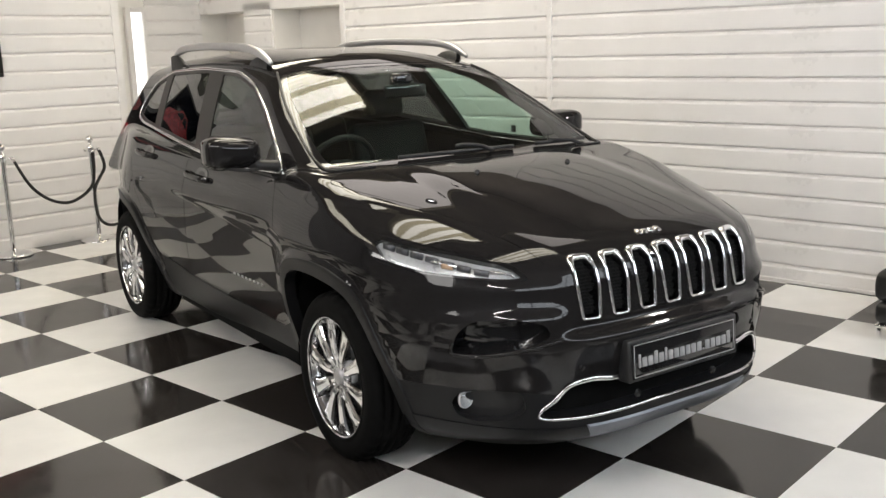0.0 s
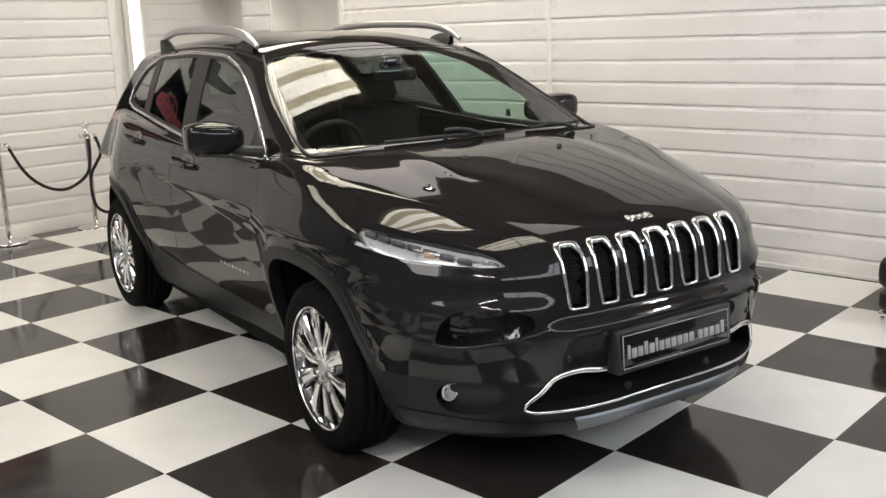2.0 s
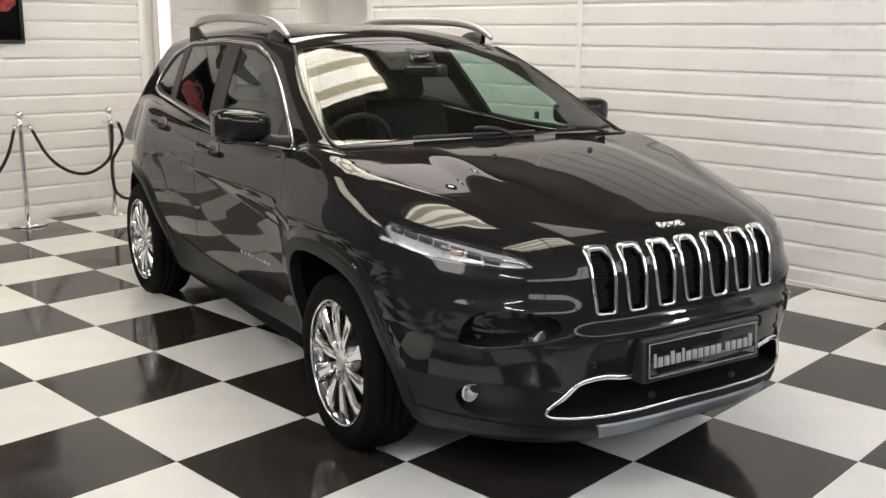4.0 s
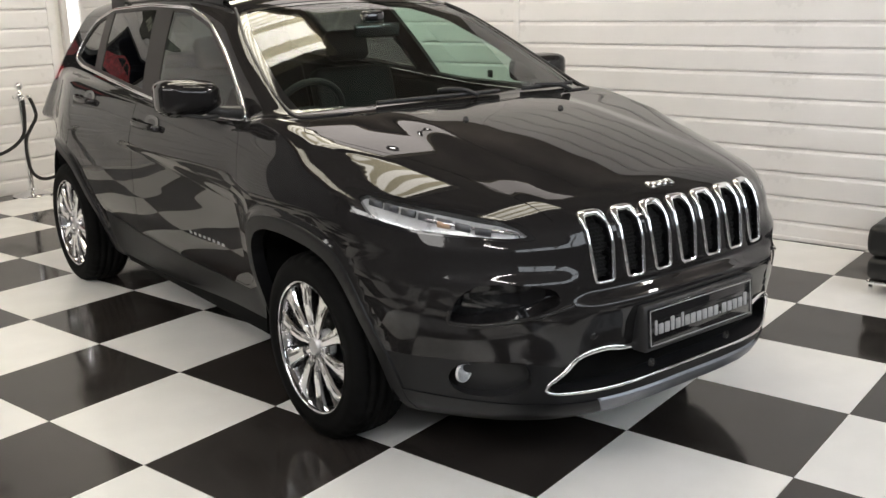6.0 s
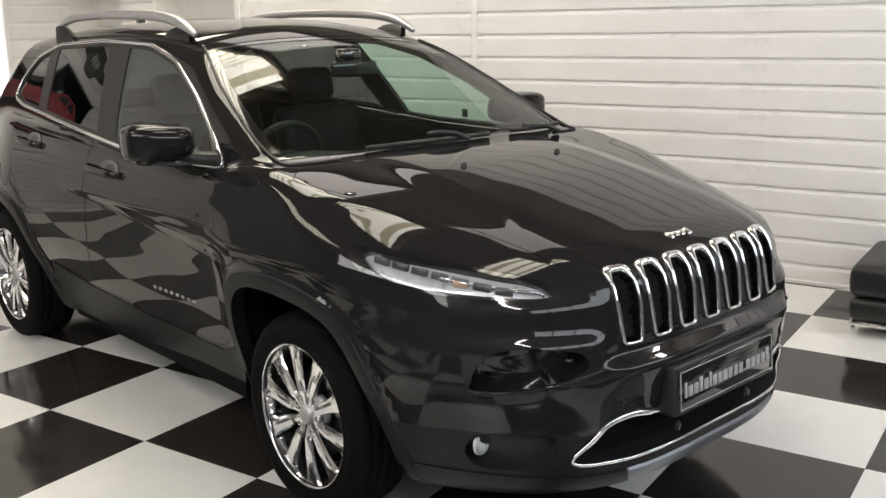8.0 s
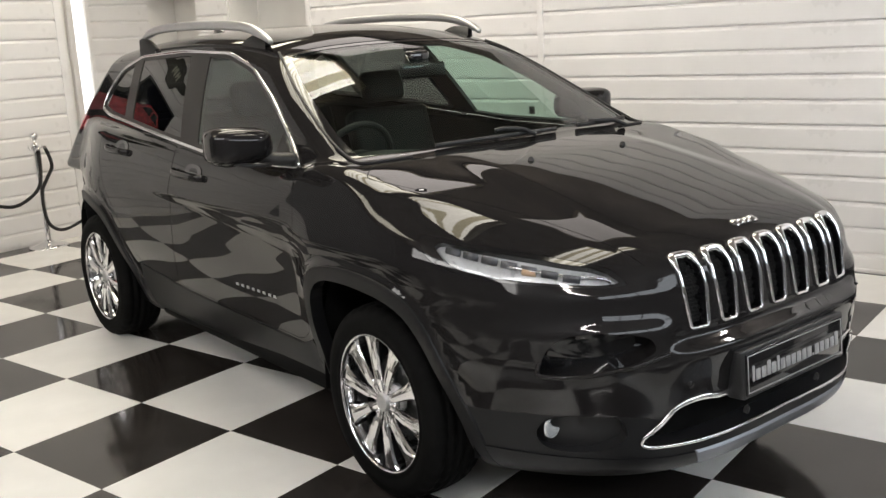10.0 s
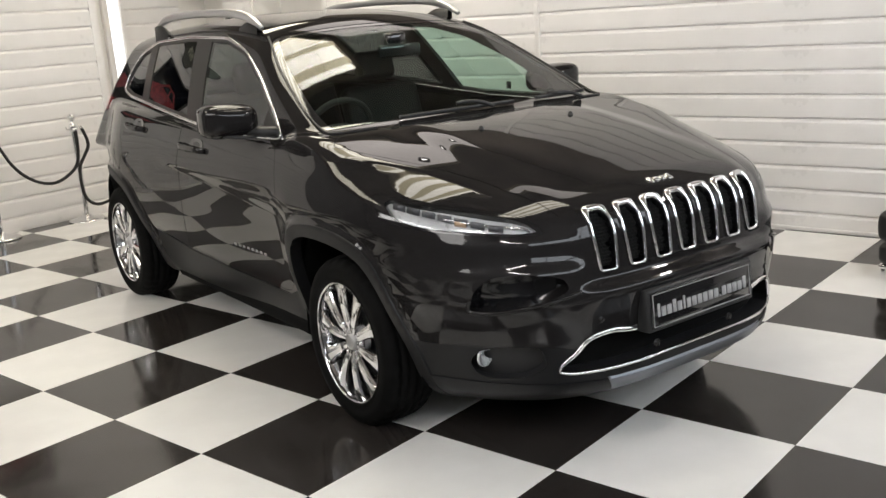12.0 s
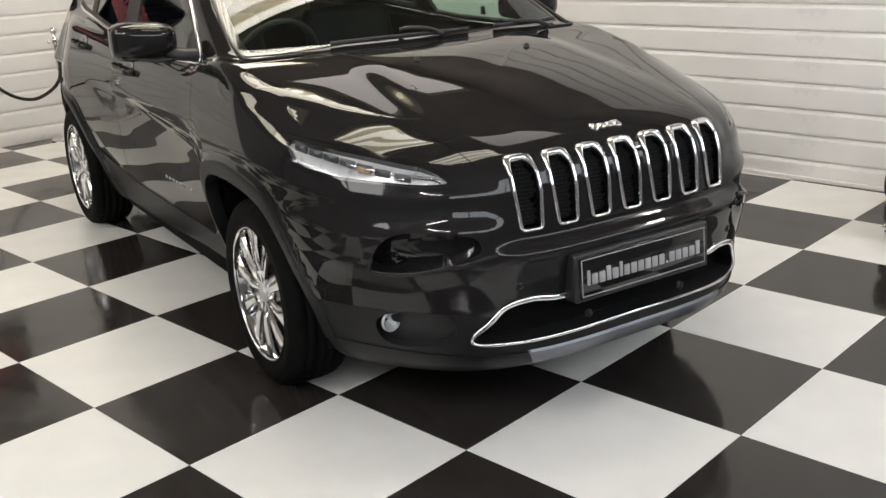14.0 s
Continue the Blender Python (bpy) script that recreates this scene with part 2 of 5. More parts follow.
def board_mesh(length):
    bm = bmesh.new()
    a = [bm.verts.new((0, d, h)) for d, h in board_profile()]
    b = [bm.verts.new((length, d, h)) for d, h in board_profile()]
    n = len(a)
    for k in range(n):
        bm.faces.new((a[k], a[(k + 1) % n], b[(k + 1) % n], b[k]))
    bm.faces.new(a)
    bm.faces.new(list(reversed(b)))
    bmesh.ops.recalc_face_normals(bm, faces=bm.faces)
    me = bpy.data.meshes.new("board")
    bm.to_mesh(me)
    bm.free()
    me.materials.append(M_WALL)
    return me


def wall(name, lo, hi, label, mat=None):
    return tagged(link_mesh(name, box(lo, hi), mat or M_PLAIN, smooth_faces=False), label, "wall", kind="structure")


def clad(parent, start, yaw, length, z0, rows):
    """Boards stacked up a wall, from start along yaw; they face to the left of the run."""
    me = board_mesh(length)
    for k in range(rows):
        ob = new("board", me)
        ob.parent = parent
        ob.matrix_basis = pose(start[0], start[1], z0 + k * PITCH, 0, 0, yaw)


Z0 = 0.135 - PITCH
wall_right = wall("wall_east", (X1, Y0, 0), (X1 + 0.35, 3.74, CEIL), "white plastic-clad wall with horizontal boards")
# M_DIM walls are unseen, darkened so the bodywork mirrors a dark room
wall_corner = wall("wall_north_2", (X0, Y1, 0), (-0.7, Y1 + 0.2, CEIL), "plain unseen wall, darkened to keep the car's reflections dark", M_DIM)
wall_back = wall("wall_north", (-0.7, Y1, 0), (2.90, Y1 + 0.2, CEIL), "white plastic-clad wall with horizontal boards")
wall_left = wall("wall_west", (X0 - 0.2, Y0, 0), (X0, Y1 + 0.2, CEIL), "plain unseen wall, darkened to keep the car's reflections dark", M_DIM)
wall_front = wall("wall_south", (X0 - 0.2, Y0 - 0.2, 0), (X1 + 0.35, Y0, CEIL), "plain unseen wall, darkened to keep the car's reflections dark", M_DIM)
wall_alcove = wall("wall_recess", (2.7, YA, 0), (X1 + 0.6, YA + 0.2, CEIL), "white clad end wall of a recess")
ROWS_UP = 24
clad(wall_right, (X1, Y0 + 0.0), 90, 1.335 - Y0, Z0, 19)
clad(wall_right, (X1, 1.385), 90, 3.70 - 1.385, Z0, 19)
part("fascia", box((X1 - 0.03, Y0, Z0 + 19 * PITCH), (X1, 3.70, CEIL)), M_CEIL, wall_right, "brown lining above the cladding")
clad(wall_back, (2.83, Y1), 180, 3.53, Z0, ROWS_UP)
# jointing strips and corner trims
for nm, lo, hi, par in (("trim", (X1 - 0.026, 1.335, 0), (X1, 1.385, Z0 + 19 * PITCH), wall_right), ("trim", (X1 - 0.026, 3.70, 0), (X1, 3.76, CEIL), wall_right),
                        ("trim", (2.83, Y1 - 0.026, 0), (2.905, Y1, CEIL), wall_back)):
    part(nm, box(lo, hi, 0.004), M_WALL, par)
for lo, hi, par in (((X1 - 0.034, Y0, 0), (X1 - 0.0205, 1.33, 0.028), wall_right), ((X1 - 0.034, 1.39, 0), (X1 - 0.0205, 3.7, 0.028), wall_right),
                    ((-0.7, Y1 - 0.036, 0), (2.82, Y1 - 0.0205, 0.11), wall_back)):
    tagged(part("baseboard", box(lo, hi, 0.004), M_WALL, par), kind="structure")

# the end of the east wall: two deep window recesses with a clad pier between them
pier = wall("wall_pier", (X1, 4.78, 0), (X1 + 0.35, 5.27, 2.06), "white clad pier between two window recesses")
clad(pier, (X1, 4.80), 90, 0.45, Z0, 14)
head = wall("wall_head", (X1, 3.74, 2.06), (X1 + 0.35, YA, CEIL), "white lintel over two window recesses")
sill = wall("wall_sill", (X1, 3.74, 0), (X1 + 0.35, 4.78, 1.25), "white clad wall under a window recess")
sill2 = wall("wall_sill_2", (X1, 5.27, 0), (X1 + 0.35, YA, 1.25), "white clad wall under a window recess")
back1 = wall("wall_recess_back", (X1 + 0.35, 3.3, 0), (X1 + 0.5, YA, CEIL), "white painted back of two recesses")
clad(head, (X1, 3.76), 90, YA - 3.76, 2.06, 10)
clad(wall_alcove, (X1, YA), 180, X1 - 3.70, Z0, ROWS_UP)

# tall narrow window in the recess
window = empty("window_1", pose(3.57, YA, 0), "tall narrow daylit window with a white plastic frame", "window", kind="structure")
M_DAY = glow("daylight_pane", (1.0, 0.98, 0.95), 2.2)
part("pane", box((-0.05, -0.012, 0.25), (0.085, -0.004, 2.08)), M_DAY, window)
for lo, hi in (((-0.11, -0.05, 0.2), (-0.05, 0, 2.13)), ((0.085, -0.05, 0.2), (0.125, 0, 2.13)), ((-0.05, -0.05, 2.08), (0.085, 0, 2.13)), ((-0.05, -0.05, 0.2), (0.085, 0, 0.25))):
    part("frame", box(lo, hi, 0.004), M_WALL, window)
side_recess = wall("wall_return", (2.70, Y1 + 0.2, 0), (2.90, YA, CEIL), "white painted return of the back wall")

ceiling = tagged(link_mesh("ceiling", box((X0 - 0.2, Y0 - 0.2, CEIL), (X1 + 0.6, YA + 0.2, CEIL + 0.15)), M_CEIL, smooth_faces=False),
                 "brown unlit roof lining", "ceiling", kind="structure")
M_GLOW = glow("translucent_roof_sheet", (1.0, 0.94, 0.81), LAMP)
M_GLOW_RIB = glow("translucent_roof_rib", (1.0, 0.88, 0.60), LAMP * 0.42)


def rooflight(cx, cy, wx, wy):
    """A translucent corrugated sheet in a pale frame, ribs across it."""
    ob = empty("roof_panel", pose(cx, cy, CEIL - 0.03), "glowing yellowish corrugated roof light panel", "roof light", "roof lights")
    bm = bmesh.new()
    n = 60
    rows = []
    for k in range(n + 1):
        y = -wy / 2 + wy * k / n
        z = 0.012 * math.cos(2 * math.pi * y / 0.19)
        rows.append([bm.verts.new((x, y, z)) for x in (-wx / 2, wx / 2)])
    for a, b in zip(rows, rows[1:]):
        bm.faces.new((a[0], b[0], b[1], a[1]))
    part("sheet", bm, M_GLOW, ob)
    k = round(wy / 0.19)
    for j in range(k):
        y = -wy / 2 + (j + 0.5) * wy / k
        part("rib", box((-wx / 2, y - 0.035, -0.03), (wx / 2, y + 0.035, -0.014), 0.004), M_GLOW_RIB, ob)
    for lo, hi in (((-wx / 2 - 0.05, -wy / 2 - 0.05, -0.04), (-wx / 2, wy / 2 + 0.05, 0.03)), ((wx / 2, -wy / 2 - 0.05, -0.04), (wx / 2 + 0.05, wy / 2 + 0.05, 0.03)),
                   ((-wx / 2, -wy / 2 - 0.05, -0.04), (wx / 2, -wy / 2, 0.03)), ((-wx / 2, wy / 2, -0.04), (wx / 2, wy / 2 + 0.05, 0.03))):
        part("frame", box(lo, hi), M_RIB, ob)
    return ob


M_RIB = material("pale_rib", (0.5, 0.45, 0.33), 0.7, var=0.1)
rooflight(1.74, 1.72, 2.1, 1.2)
rooflight(1.40, 0.42, 1.3, 0.5)
rooflight(1.60, -0.85, 1.2, 0.55)
# two further panels, added unseen to brighten the north corners and left floor
rooflight(3.35, 3.9, 0.9, 1.4)
rooflight(-1.3, 3.1, 1.4, 1.1)
# broad dim glowing panels added along the east roof, mirrored in the bonnet
M_SHEEN = glow("beige_sheen_glow", (1.0, 0.91, 0.85), DIM)


def add_sheen_panel(cx, cy, wx, wy):
    ob = empty("sheen_panel", pose(cx, cy, CEIL), "broad dim beige glowing panel added for the bonnet's pale sheen, pale frame", "light panel", "ceiling diffusers")
    a, b = wx / 2, wy / 2
    part("sheet", box((-a, -b, -0.03), (a, b, -0.02)), M_SHEEN, ob)
    for lo, hi in (((-a - 0.04, -b - 0.04, -0.04), (-a, b + 0.04, 0)), ((a, -b - 0.04, -0.04), (a + 0.04, b + 0.04, 0)), ((-a, -b - 0.04, -0.04), (a, -b, 0)), ((-a, b, -0.04), (a, b + 0.04, 0))):
        part("frame", box(lo, hi, 0.004), M_RIB, ob)


add_sheen_panel(3.62, 2.05, 1.1, 1.15)
add_sheen_panel(3.15, -0.10, 0.9, 0.75)
M_TUBE = glow("fill_tube_glow", (1.0, 0.97, 0.945), TUBE)


def fill_batten(cx, cy, yaw, length=1.5):
    """A twin-tube ceiling light, added out of view as fill."""
    ob = empty("fill_strip", pose(cx, cy, CEIL, 0, 0, yaw), "unseen white twin-tube ceiling light added as fill", "strip light", "strip lights")
    part("body", box((-length / 2, -0.05, -0.05), (length / 2, 0.05, 0), 0.008), M_PLAIN, ob)
    for y in (-0.06, 0.06):
        bm = bmesh.new()
        lathe(bm, [(0.018, -length / 2 + 0.03), (0.018, length / 2 - 0.03)], 12, Matrix.Translation((0, y, -0.075)) @ Matrix.Rotation(math.radians(90), 4, "Y"))
        part("tube", bm, M_TUBE, ob)
    for x in (-length / 2, length / 2 - 0.03):
        part("end_cap", box((x, -0.085, -0.10), (x + 0.03, 0.085, -0.05), 0.006), M_PLAIN, ob)


# fill tubes placed where the car hardly mirrors them
for cy in (-3.6, -1.4):
    fill_batten(-2.9, cy, 90)
fill_batten(3.75, -3.2, 90)

# high strip window in the south wall
high = empty("window_2", pose(0.35, Y0, 0), "long high daylit window in white plastic frames", "window", kind="structure")
M_SKY = glow("daylight_strip", (0.88, 0.94, 1.0), SKY)
for k in range(5):
    x = -3.65 + 1.46 * k
    part("pane", box((x + 0.04, 0.004, 2.24), (x + 1.42, 0.012, 3.36)), M_SKY, high)
for k in range(6):
    x = -3.65 + 1.46 * k
    part("frame", box((x - 0.04, 0, 2.2), (x + 0.04, 0.05, 3.4), 0.004), M_WALL, high)
for z in (2.2, 3.36):
    part("frame", box((-3.61, 0, z), (3.61, 0.048, z + 0.04), 0.004), M_WALL, high)

# high window added in the unseen west wall to brighten the north-west
west = empty("fill_window", pose(X0, 1.4, 0, 0, 0, -90), "unseen high glowing window added as side fill light, white frames", "window", kind="structure")
M_SIDE = glow("side_fill_glow", (1.0, 0.975, 0.945), SIDE_FILL)
for k in range(4):
    x = -2.8 + 1.4 * k
    part("pane", box((x + 0.04, 0.004, 2.44), (x + 1.36, 0.012, 3.36)), M_SIDE, west)
for k in range(5):
    x = -2.8 + 1.4 * k
    part("frame", box((x - 0.04, 0, 2.4), (x + 0.04, 0.05, 3.4), 0.004), M_WALL, west)
for z in (2.4, 3.36):
    part("frame", box((-2.76, 0, z), (2.76, 0.048, z + 0.04), 0.004), M_WALL, west)

# ---- the car's shape: x to its right, y ahead from the front axle, z up ----
def soft(points, width=0.05, n=12000):
    """A smooth curve through rough control points."""
    px = np.array(points, float)
    lo, hi = px[0, 0] - 1.0, px[-1, 0] + 1.0
    s = np.linspace(lo, hi, n)
    v = np.interp(s, px[:, 0], px[:, 1])
    step = s[1] - s[0]
    half = max(1, int(3 * width / step))
    k = np.exp(-0.5 * (np.arange(-half, half + 1) * step / width) ** 2)
    v = np.convolve(np.pad(v, half, mode="edge"), k / k.sum(), mode="valid")
    return lambda q: np.interp(q, s, v)


def smooth(a, b, x):
    t = np.clip((x - a) / (b - a), 0, 1)
    return t * t * (3 - 2 * t)


def round_max(parts, r):
    v = np.stack([p + r for p in parts])
    return np.sqrt((np.maximum(v, 0) ** 2).sum(0)) + np.minimum(v.max(0), 0) - r


SIDE_W = soft([(0.20, 0.755), (0.27, 0.81), (0.36, 0.837), (0.42, 0.851), (0.48, 0.873), (0.55, 0.893), (0.65, 0.911), (0.75, 0.920), (0.83, 0.925), (0.90, 0.927), (1.0, 0.915), (1.12, 0.88), (1.25, 0.835)], 0.03)
SIDE_FRONT = soft([(0.20, 0.77), (0.30, 0.875), (0.42, 0.900), (0.60, 0.913), (0.80, 0.925), (0.90, 0.927), (1.0, 0.915), (1.12, 0.88), (1.25, 0.835)], 0.03)
NOSE_Y = soft([(0.18, 0.80), (0.235, 0.90), (0.27, 0.965), (0.31, 0.988), (0.36, 0.988), (0.46, 0.982), (0.56, 0.992), (0.625, 1.006), (0.655, 1.006), (0.672, 0.958), (0.72, 0.955), (0.82, 0.938), (0.89, 0.912), (0.93, 0.875), (0.98, 0.78), (1.05, 0.60)], 0.009)
NOSE_FLANK = soft([(0.18, 0.80), (0.235, 0.90), (0.27, 0.965), (0.31, 0.988), (0.36, 0.988), (0.46, 0.982), (0.56, 0.990), (0.62, 0.990), (0.68, 0.975), (0.725, 0.970), (0.755, 0.945), (0.79, 0.932), (0.825, 0.928), (0.845, 0.915), (0.90, 0.885), (0.96, 0.80), (1.05, 0.60)], 0.011)
NOSE_CURVE = soft([(0.2, 0.74), (0.36, 0.66), (0.45, 0.58), (0.60, 0.47), (0.70, 0.44), (0.85, 0.43), (1.0, 0.50)], 0.05)
HOOD_Z = soft([(-3.8, 1.22), (-2.9, 1.20), (-0.6, 1.10), (-0.4, 1.165), (-0.2, 1.163), (0.09, 1.118), (0.3, 1.075), (0.6, 1.010), (0.75, 0.972), (0.85, 0.942), (0.92, 0.915), (1.0, 0.86)], 0.06)
HOOD_CROWN = soft([(-0.6, 0.015), (-0.2, 0.022), (0.1, 0.042), (0.36, 0.056), (0.8, 0.076)], 0.08)
ROOF_Z = soft([(-3.6, 1.50), (-3.3, 1.565), (-3.0, 1.605), (-2.6, 1.645), (-2.0, 1.667), (-1.5, 1.657), (-1.15, 1.62), (-0.9, 1.565)], 0.12)
TAIL_Y = soft([(0.2, -3.40), (0.35, -3.54), (0.6, -3.57), (0.75, -3.54), (1.1, -3.48), (1.25, -3.40), (1.6, -3.18)], 0.05)
WHEELBASE = 2.73
ARCHES = ((0.0, 0.40), (-WHEELBASE, 0.40))
# half outline of a wheel opening round its middle: upright behind, raked in front
ARCH_SHAPE = [(0.44, -0.26), (0.418, -0.10), (0.398, -0.01), (0.367, 0.065), (0.330, 0.14), (0.283, 0.235), (0.235, 0.298), (0.17, 0.334), (0.06, 0.356), (-0.10, 0.367), (-0.26, 0.359), (-0.345, 0.324), (-0.393, 0.25), (-0.425, 0.13), (-0.44, 0.0), (-0.446, -0.14), (-0.45, -0.26), (0.0, -0.26)]


def arch_table():
    """The opening's radius by angle, slightly rounded."""
    dense = []
    for k in range(len(ARCH_SHAPE)):
        (a0, b0), (a1, b1) = ARCH_SHAPE[k], ARCH_SHAPE[(k + 1) % len(ARCH_SHAPE)]
        for i in range(16):
            a, b = a0 + (a1 - a0) * i / 16, b0 + (b1 - b0) * i / 16
            dense.append((math.atan2(b, a) % (2 * math.pi), math.hypot(a, b)))
    dense.sort()
    q = np.linspace(0, 2 * np.pi, 721)[:-1]
    r = np.interp(q, [d[0] for d in dense], [d[1] for d in dense], period=2 * np.pi)
    k = np.exp(-0.5 * (np.arange(-30, 31) / 9.0) ** 2)
    r = np.convolve(np.concatenate([r[-30:], r, r[:30]]), k / k.sum(), mode="valid")
    return np.linspace(-np.pi, np.pi, 721), np.roll(r, 360)[np.arange(721) % 720]


ARCH_A, ARCH_R = arch_table()


def arch_radius(a):
    """For angles from minus to plus half a turn."""
    return np.interp(a, ARCH_A, ARCH_R)


def arch_dist(y, z):
    """How far a point of the side lies outside the nearest wheel opening (1 on its edge)."""
    return np.minimum(*[np.hypot(y - cy, z - cz) / arch_radius(np.arctan2(z - cz, y - cy)) for cy, cz in ARCHES])


def lower_shape(x, y, z):
    a = np.abs(x)
    w = SIDE_W(z)
    w = w + smooth(0.25, 0.5, y) * np.maximum(SIDE_FRONT(z) - w, 0)              # upright bumper corners
    d = arch_dist(y, z)
    w = w + 0.016 * (1 - smooth(1.12, 1.22, d)) * (z > 0.1)              # proud arch mouldings
    fl = np.exp(-(((y + 0.0) / 0.55) ** 2)) + np.exp(-(((y + WHEELBASE) / 0.6) ** 2))
    w = w + 0.018 * fl * smooth(0.45, 0.8, z) * (1 - smooth(0.85, 1.1, z))     # swollen fenders
    door = np.exp(-(((y + 1.35) / 0.85) ** 4))
    w = w - 0.004 * door * np.exp(-(((z - 0.60) / 0.13) ** 2))              # hollow along the doors
    edge = 0.84 + 0.095 * (-0.57 - y)
    w = w - 0.012 * smooth(edge + 0.012, edge - 0.05, z) * smooth(-2.15, -1.6, y) * smooth(-0.40, -0.56, y) * smooth(0.45, 0.75, z)
    w = w - 0.024 * smooth(-1.8, -0.8, y) * smooth(-0.36, -0.60, y) * (1 - smooth(0.72, 1.03, z))
    w = w - 0.15 * smooth(-2.5, -3.45, y) - 0.03 * smooth(0.3, 0.8, y)
    side = a - w
    mix = smooth(0.43, 0.54, a)
    front = y - (NOSE_Y(z) * (1 - mix) + NOSE_FLANK(z) * mix - NOSE_CURVE(z) * (a / 0.9) ** 4)
    front = front / (1 + 2.0 * (a / 0.93) ** 4)
    lim = HOOD_Z(y) - HOOD_CROWN(y) * (a / 0.90) ** 2.4 * smooth(-0.7, 0.0, y)
    lim = lim + 0.012 * (1 - smooth(0.40, 0.54, a + 0.06 * (0.3 - y))) * smooth(-0.3, 0.1, y) * (1 - smooth(0.25, 0.85, y))
    top = z - lim
    back = TAIL_Y(z) + 0.52 * (a / 0.9) ** 3.4 - y
    bottom = 0.21 - z
    return round_max([side, np.maximum(front, back), top, bottom], 0.045 + 0.045 * smooth(-0.25, 0.1, y) * (1 - smooth(0.55, 0.8, y)) * smooth(0.6, 0.8, z))


def cabin_shape(x, y, z):
    a = np.abs(x)
    h = z - 1.10
    side = (a - (0.860 - 0.40 * h - 0.25 * h * h - 0.075 * smooth(-1.8, -3.2, y) - 0.02 * smooth(-0.9, -0.2, y))) * 0.92
    screen = (z - 1.165) * 0.896 + (y + 0.20 + 0.12 * (a / 0.775) ** 2.2) * 0.443
    roof = z - (ROOF_Z(y) - 0.055 * (a / 0.585) ** 2.2)
    back = (-3.14 + 0.20 * (a / 0.8) ** 4 - y) * 0.8 + (z - 1.55) * 0.6
    return round_max([side, screen, roof, back, 0.9 - z], 0.05)


def car_shape(x, y, z):
    p, q = lower_shape(x, y, z), cabin_shape(x, y, z)
    k = 0.025
    h = np.clip(0.5 + 0.5 * (q - p) / k, 0, 1)
    return q * (1 - h) + p * h - k * h * (1 - h)


def shell_point(ox, oy, oz, dx, dy, dz, near=0.0, far=2.6):
    lo, hi = np.full(ox.shape, near), np.full(ox.shape, far)
    for _ in range(26):
        m = (lo + hi) / 2
        ins = car_shape(ox + dx * m, oy + dy * m, oz + dz * m) < 0
        lo, hi = np.where(ins, m, lo), np.where(ins, hi, m)
    return ox + dx * lo, oy + dy * lo, oz + dz * lo

CAR = pose(1.4146, -0.5457, 0, 0, 0, 166.2)
car = empty("car", CAR, "dark grey family off-road car with a chrome seven-slot grille", "car")


def shell_grid():
    """Rays from a line inside the car find its skin."""
    ya, yb, zc = -2.9, 0.15, 0.72
    ny, nf = 200, 64
    loop = [(y, 0.0) for y in np.linspace(ya, yb, ny, endpoint=False)]
    loop += [(yb, a) for a in np.linspace(0, 180, 2 * nf, endpoint=False)]
    loop += [(y, 180.0) for y in np.linspace(yb, ya, ny, endpoint=False)]
    loop += [(ya, a) for a in np.linspace(180, 360, 2 * (nf // 2), endpoint=False)]
    oy = np.array([l[0] for l in loop])
    az = np.radians([l[1] for l in loop])
    el = np.radians(np.concatenate([np.linspace(-52, -20, 30, endpoint=False), np.linspace(-20, 9, 60, endpoint=False), np.linspace(9, 60, 54, endpoint=False), np.linspace(60, 90, 31)]))
    OY, E = np.meshgrid(oy, el, indexing="ij")
    AZ = np.meshgrid(az, el, indexing="ij")[0]
    z0 = np.zeros_like(OY)
    return shell_point(z0, OY, z0 + zc, np.cos(E) * np.cos(AZ), np.cos(E) * np.sin(AZ), np.sin(E))


class Skin:
    """The car's skin as loose faces, from which pieces are cut."""
    def __init__(self):
        self.faces, self.mid, self.nor = [], np.zeros((0, 3)), np.zeros((0, 3))

    def add(self, faces):
        if not faces:
            return
        mid = np.array([np.mean(f, axis=0) for f in faces])
        self.faces += faces
        self.mid, self.nor = np.concatenate([self.mid, mid]), np.concatenate([self.nor, skin_normals(mid)])

    def remove(self, pick):
        keep = np.ones(len(self.faces), bool)
        keep[pick] = False
        self.faces = [f for f, k in zip(self.faces, keep) if k]
        self.mid, self.nor = self.mid[keep], self.nor[keep]


def bm_of(faces):
    bm = bmesh.new()
    made = {}
    for f in faces:
        ring = []
        for c in f:
            key = (round(c[0], 5), round(c[1], 5), round(c[2], 5))
            if key not in made:
                made[key] = bm.verts.new(c)
            if made[key] not in ring:
                ring.append(made[key])
        if len(ring) > 2 and bm.faces.get(ring) is None:
            bm.faces.new(ring)
    return bm


def skin_normals(p):
    e = 0.004
    g = []
    for k in range(3):
        d = np.zeros(3)
        d[k] = e
        a, b = p + d, p - d
        g.append(car_shape(a[:, 0], a[:, 1], a[:, 2]) - car_shape(b[:, 0], b[:, 1], b[:, 2]))
    g = np.stack(g, -1)
    return g / np.maximum(np.linalg.norm(g, axis=1, keepdims=True), 1e-9)


class View:
    """A flat view of the skin along n; u and v are its axes."""
    def __init__(self, u, v, region):
        self.u, self.v = Vector(u).normalized(), Vector(v).normalized()
        self.n = self.u.cross(self.v).normalized()
        self.region = region

    def at(self, p):
        return p.dot(self.u), p.dot(self.v)


def views(right):
    """The same view of the right and the left side."""
    flip = View((-right.u.x, right.u.y, right.u.z), (-right.v.x, right.v.y, right.v.z), lambda x, y, z: right.region(-x, y, z))
    flip.n = Vector((-right.n.x, right.n.y, right.n.z))
    return right, flip


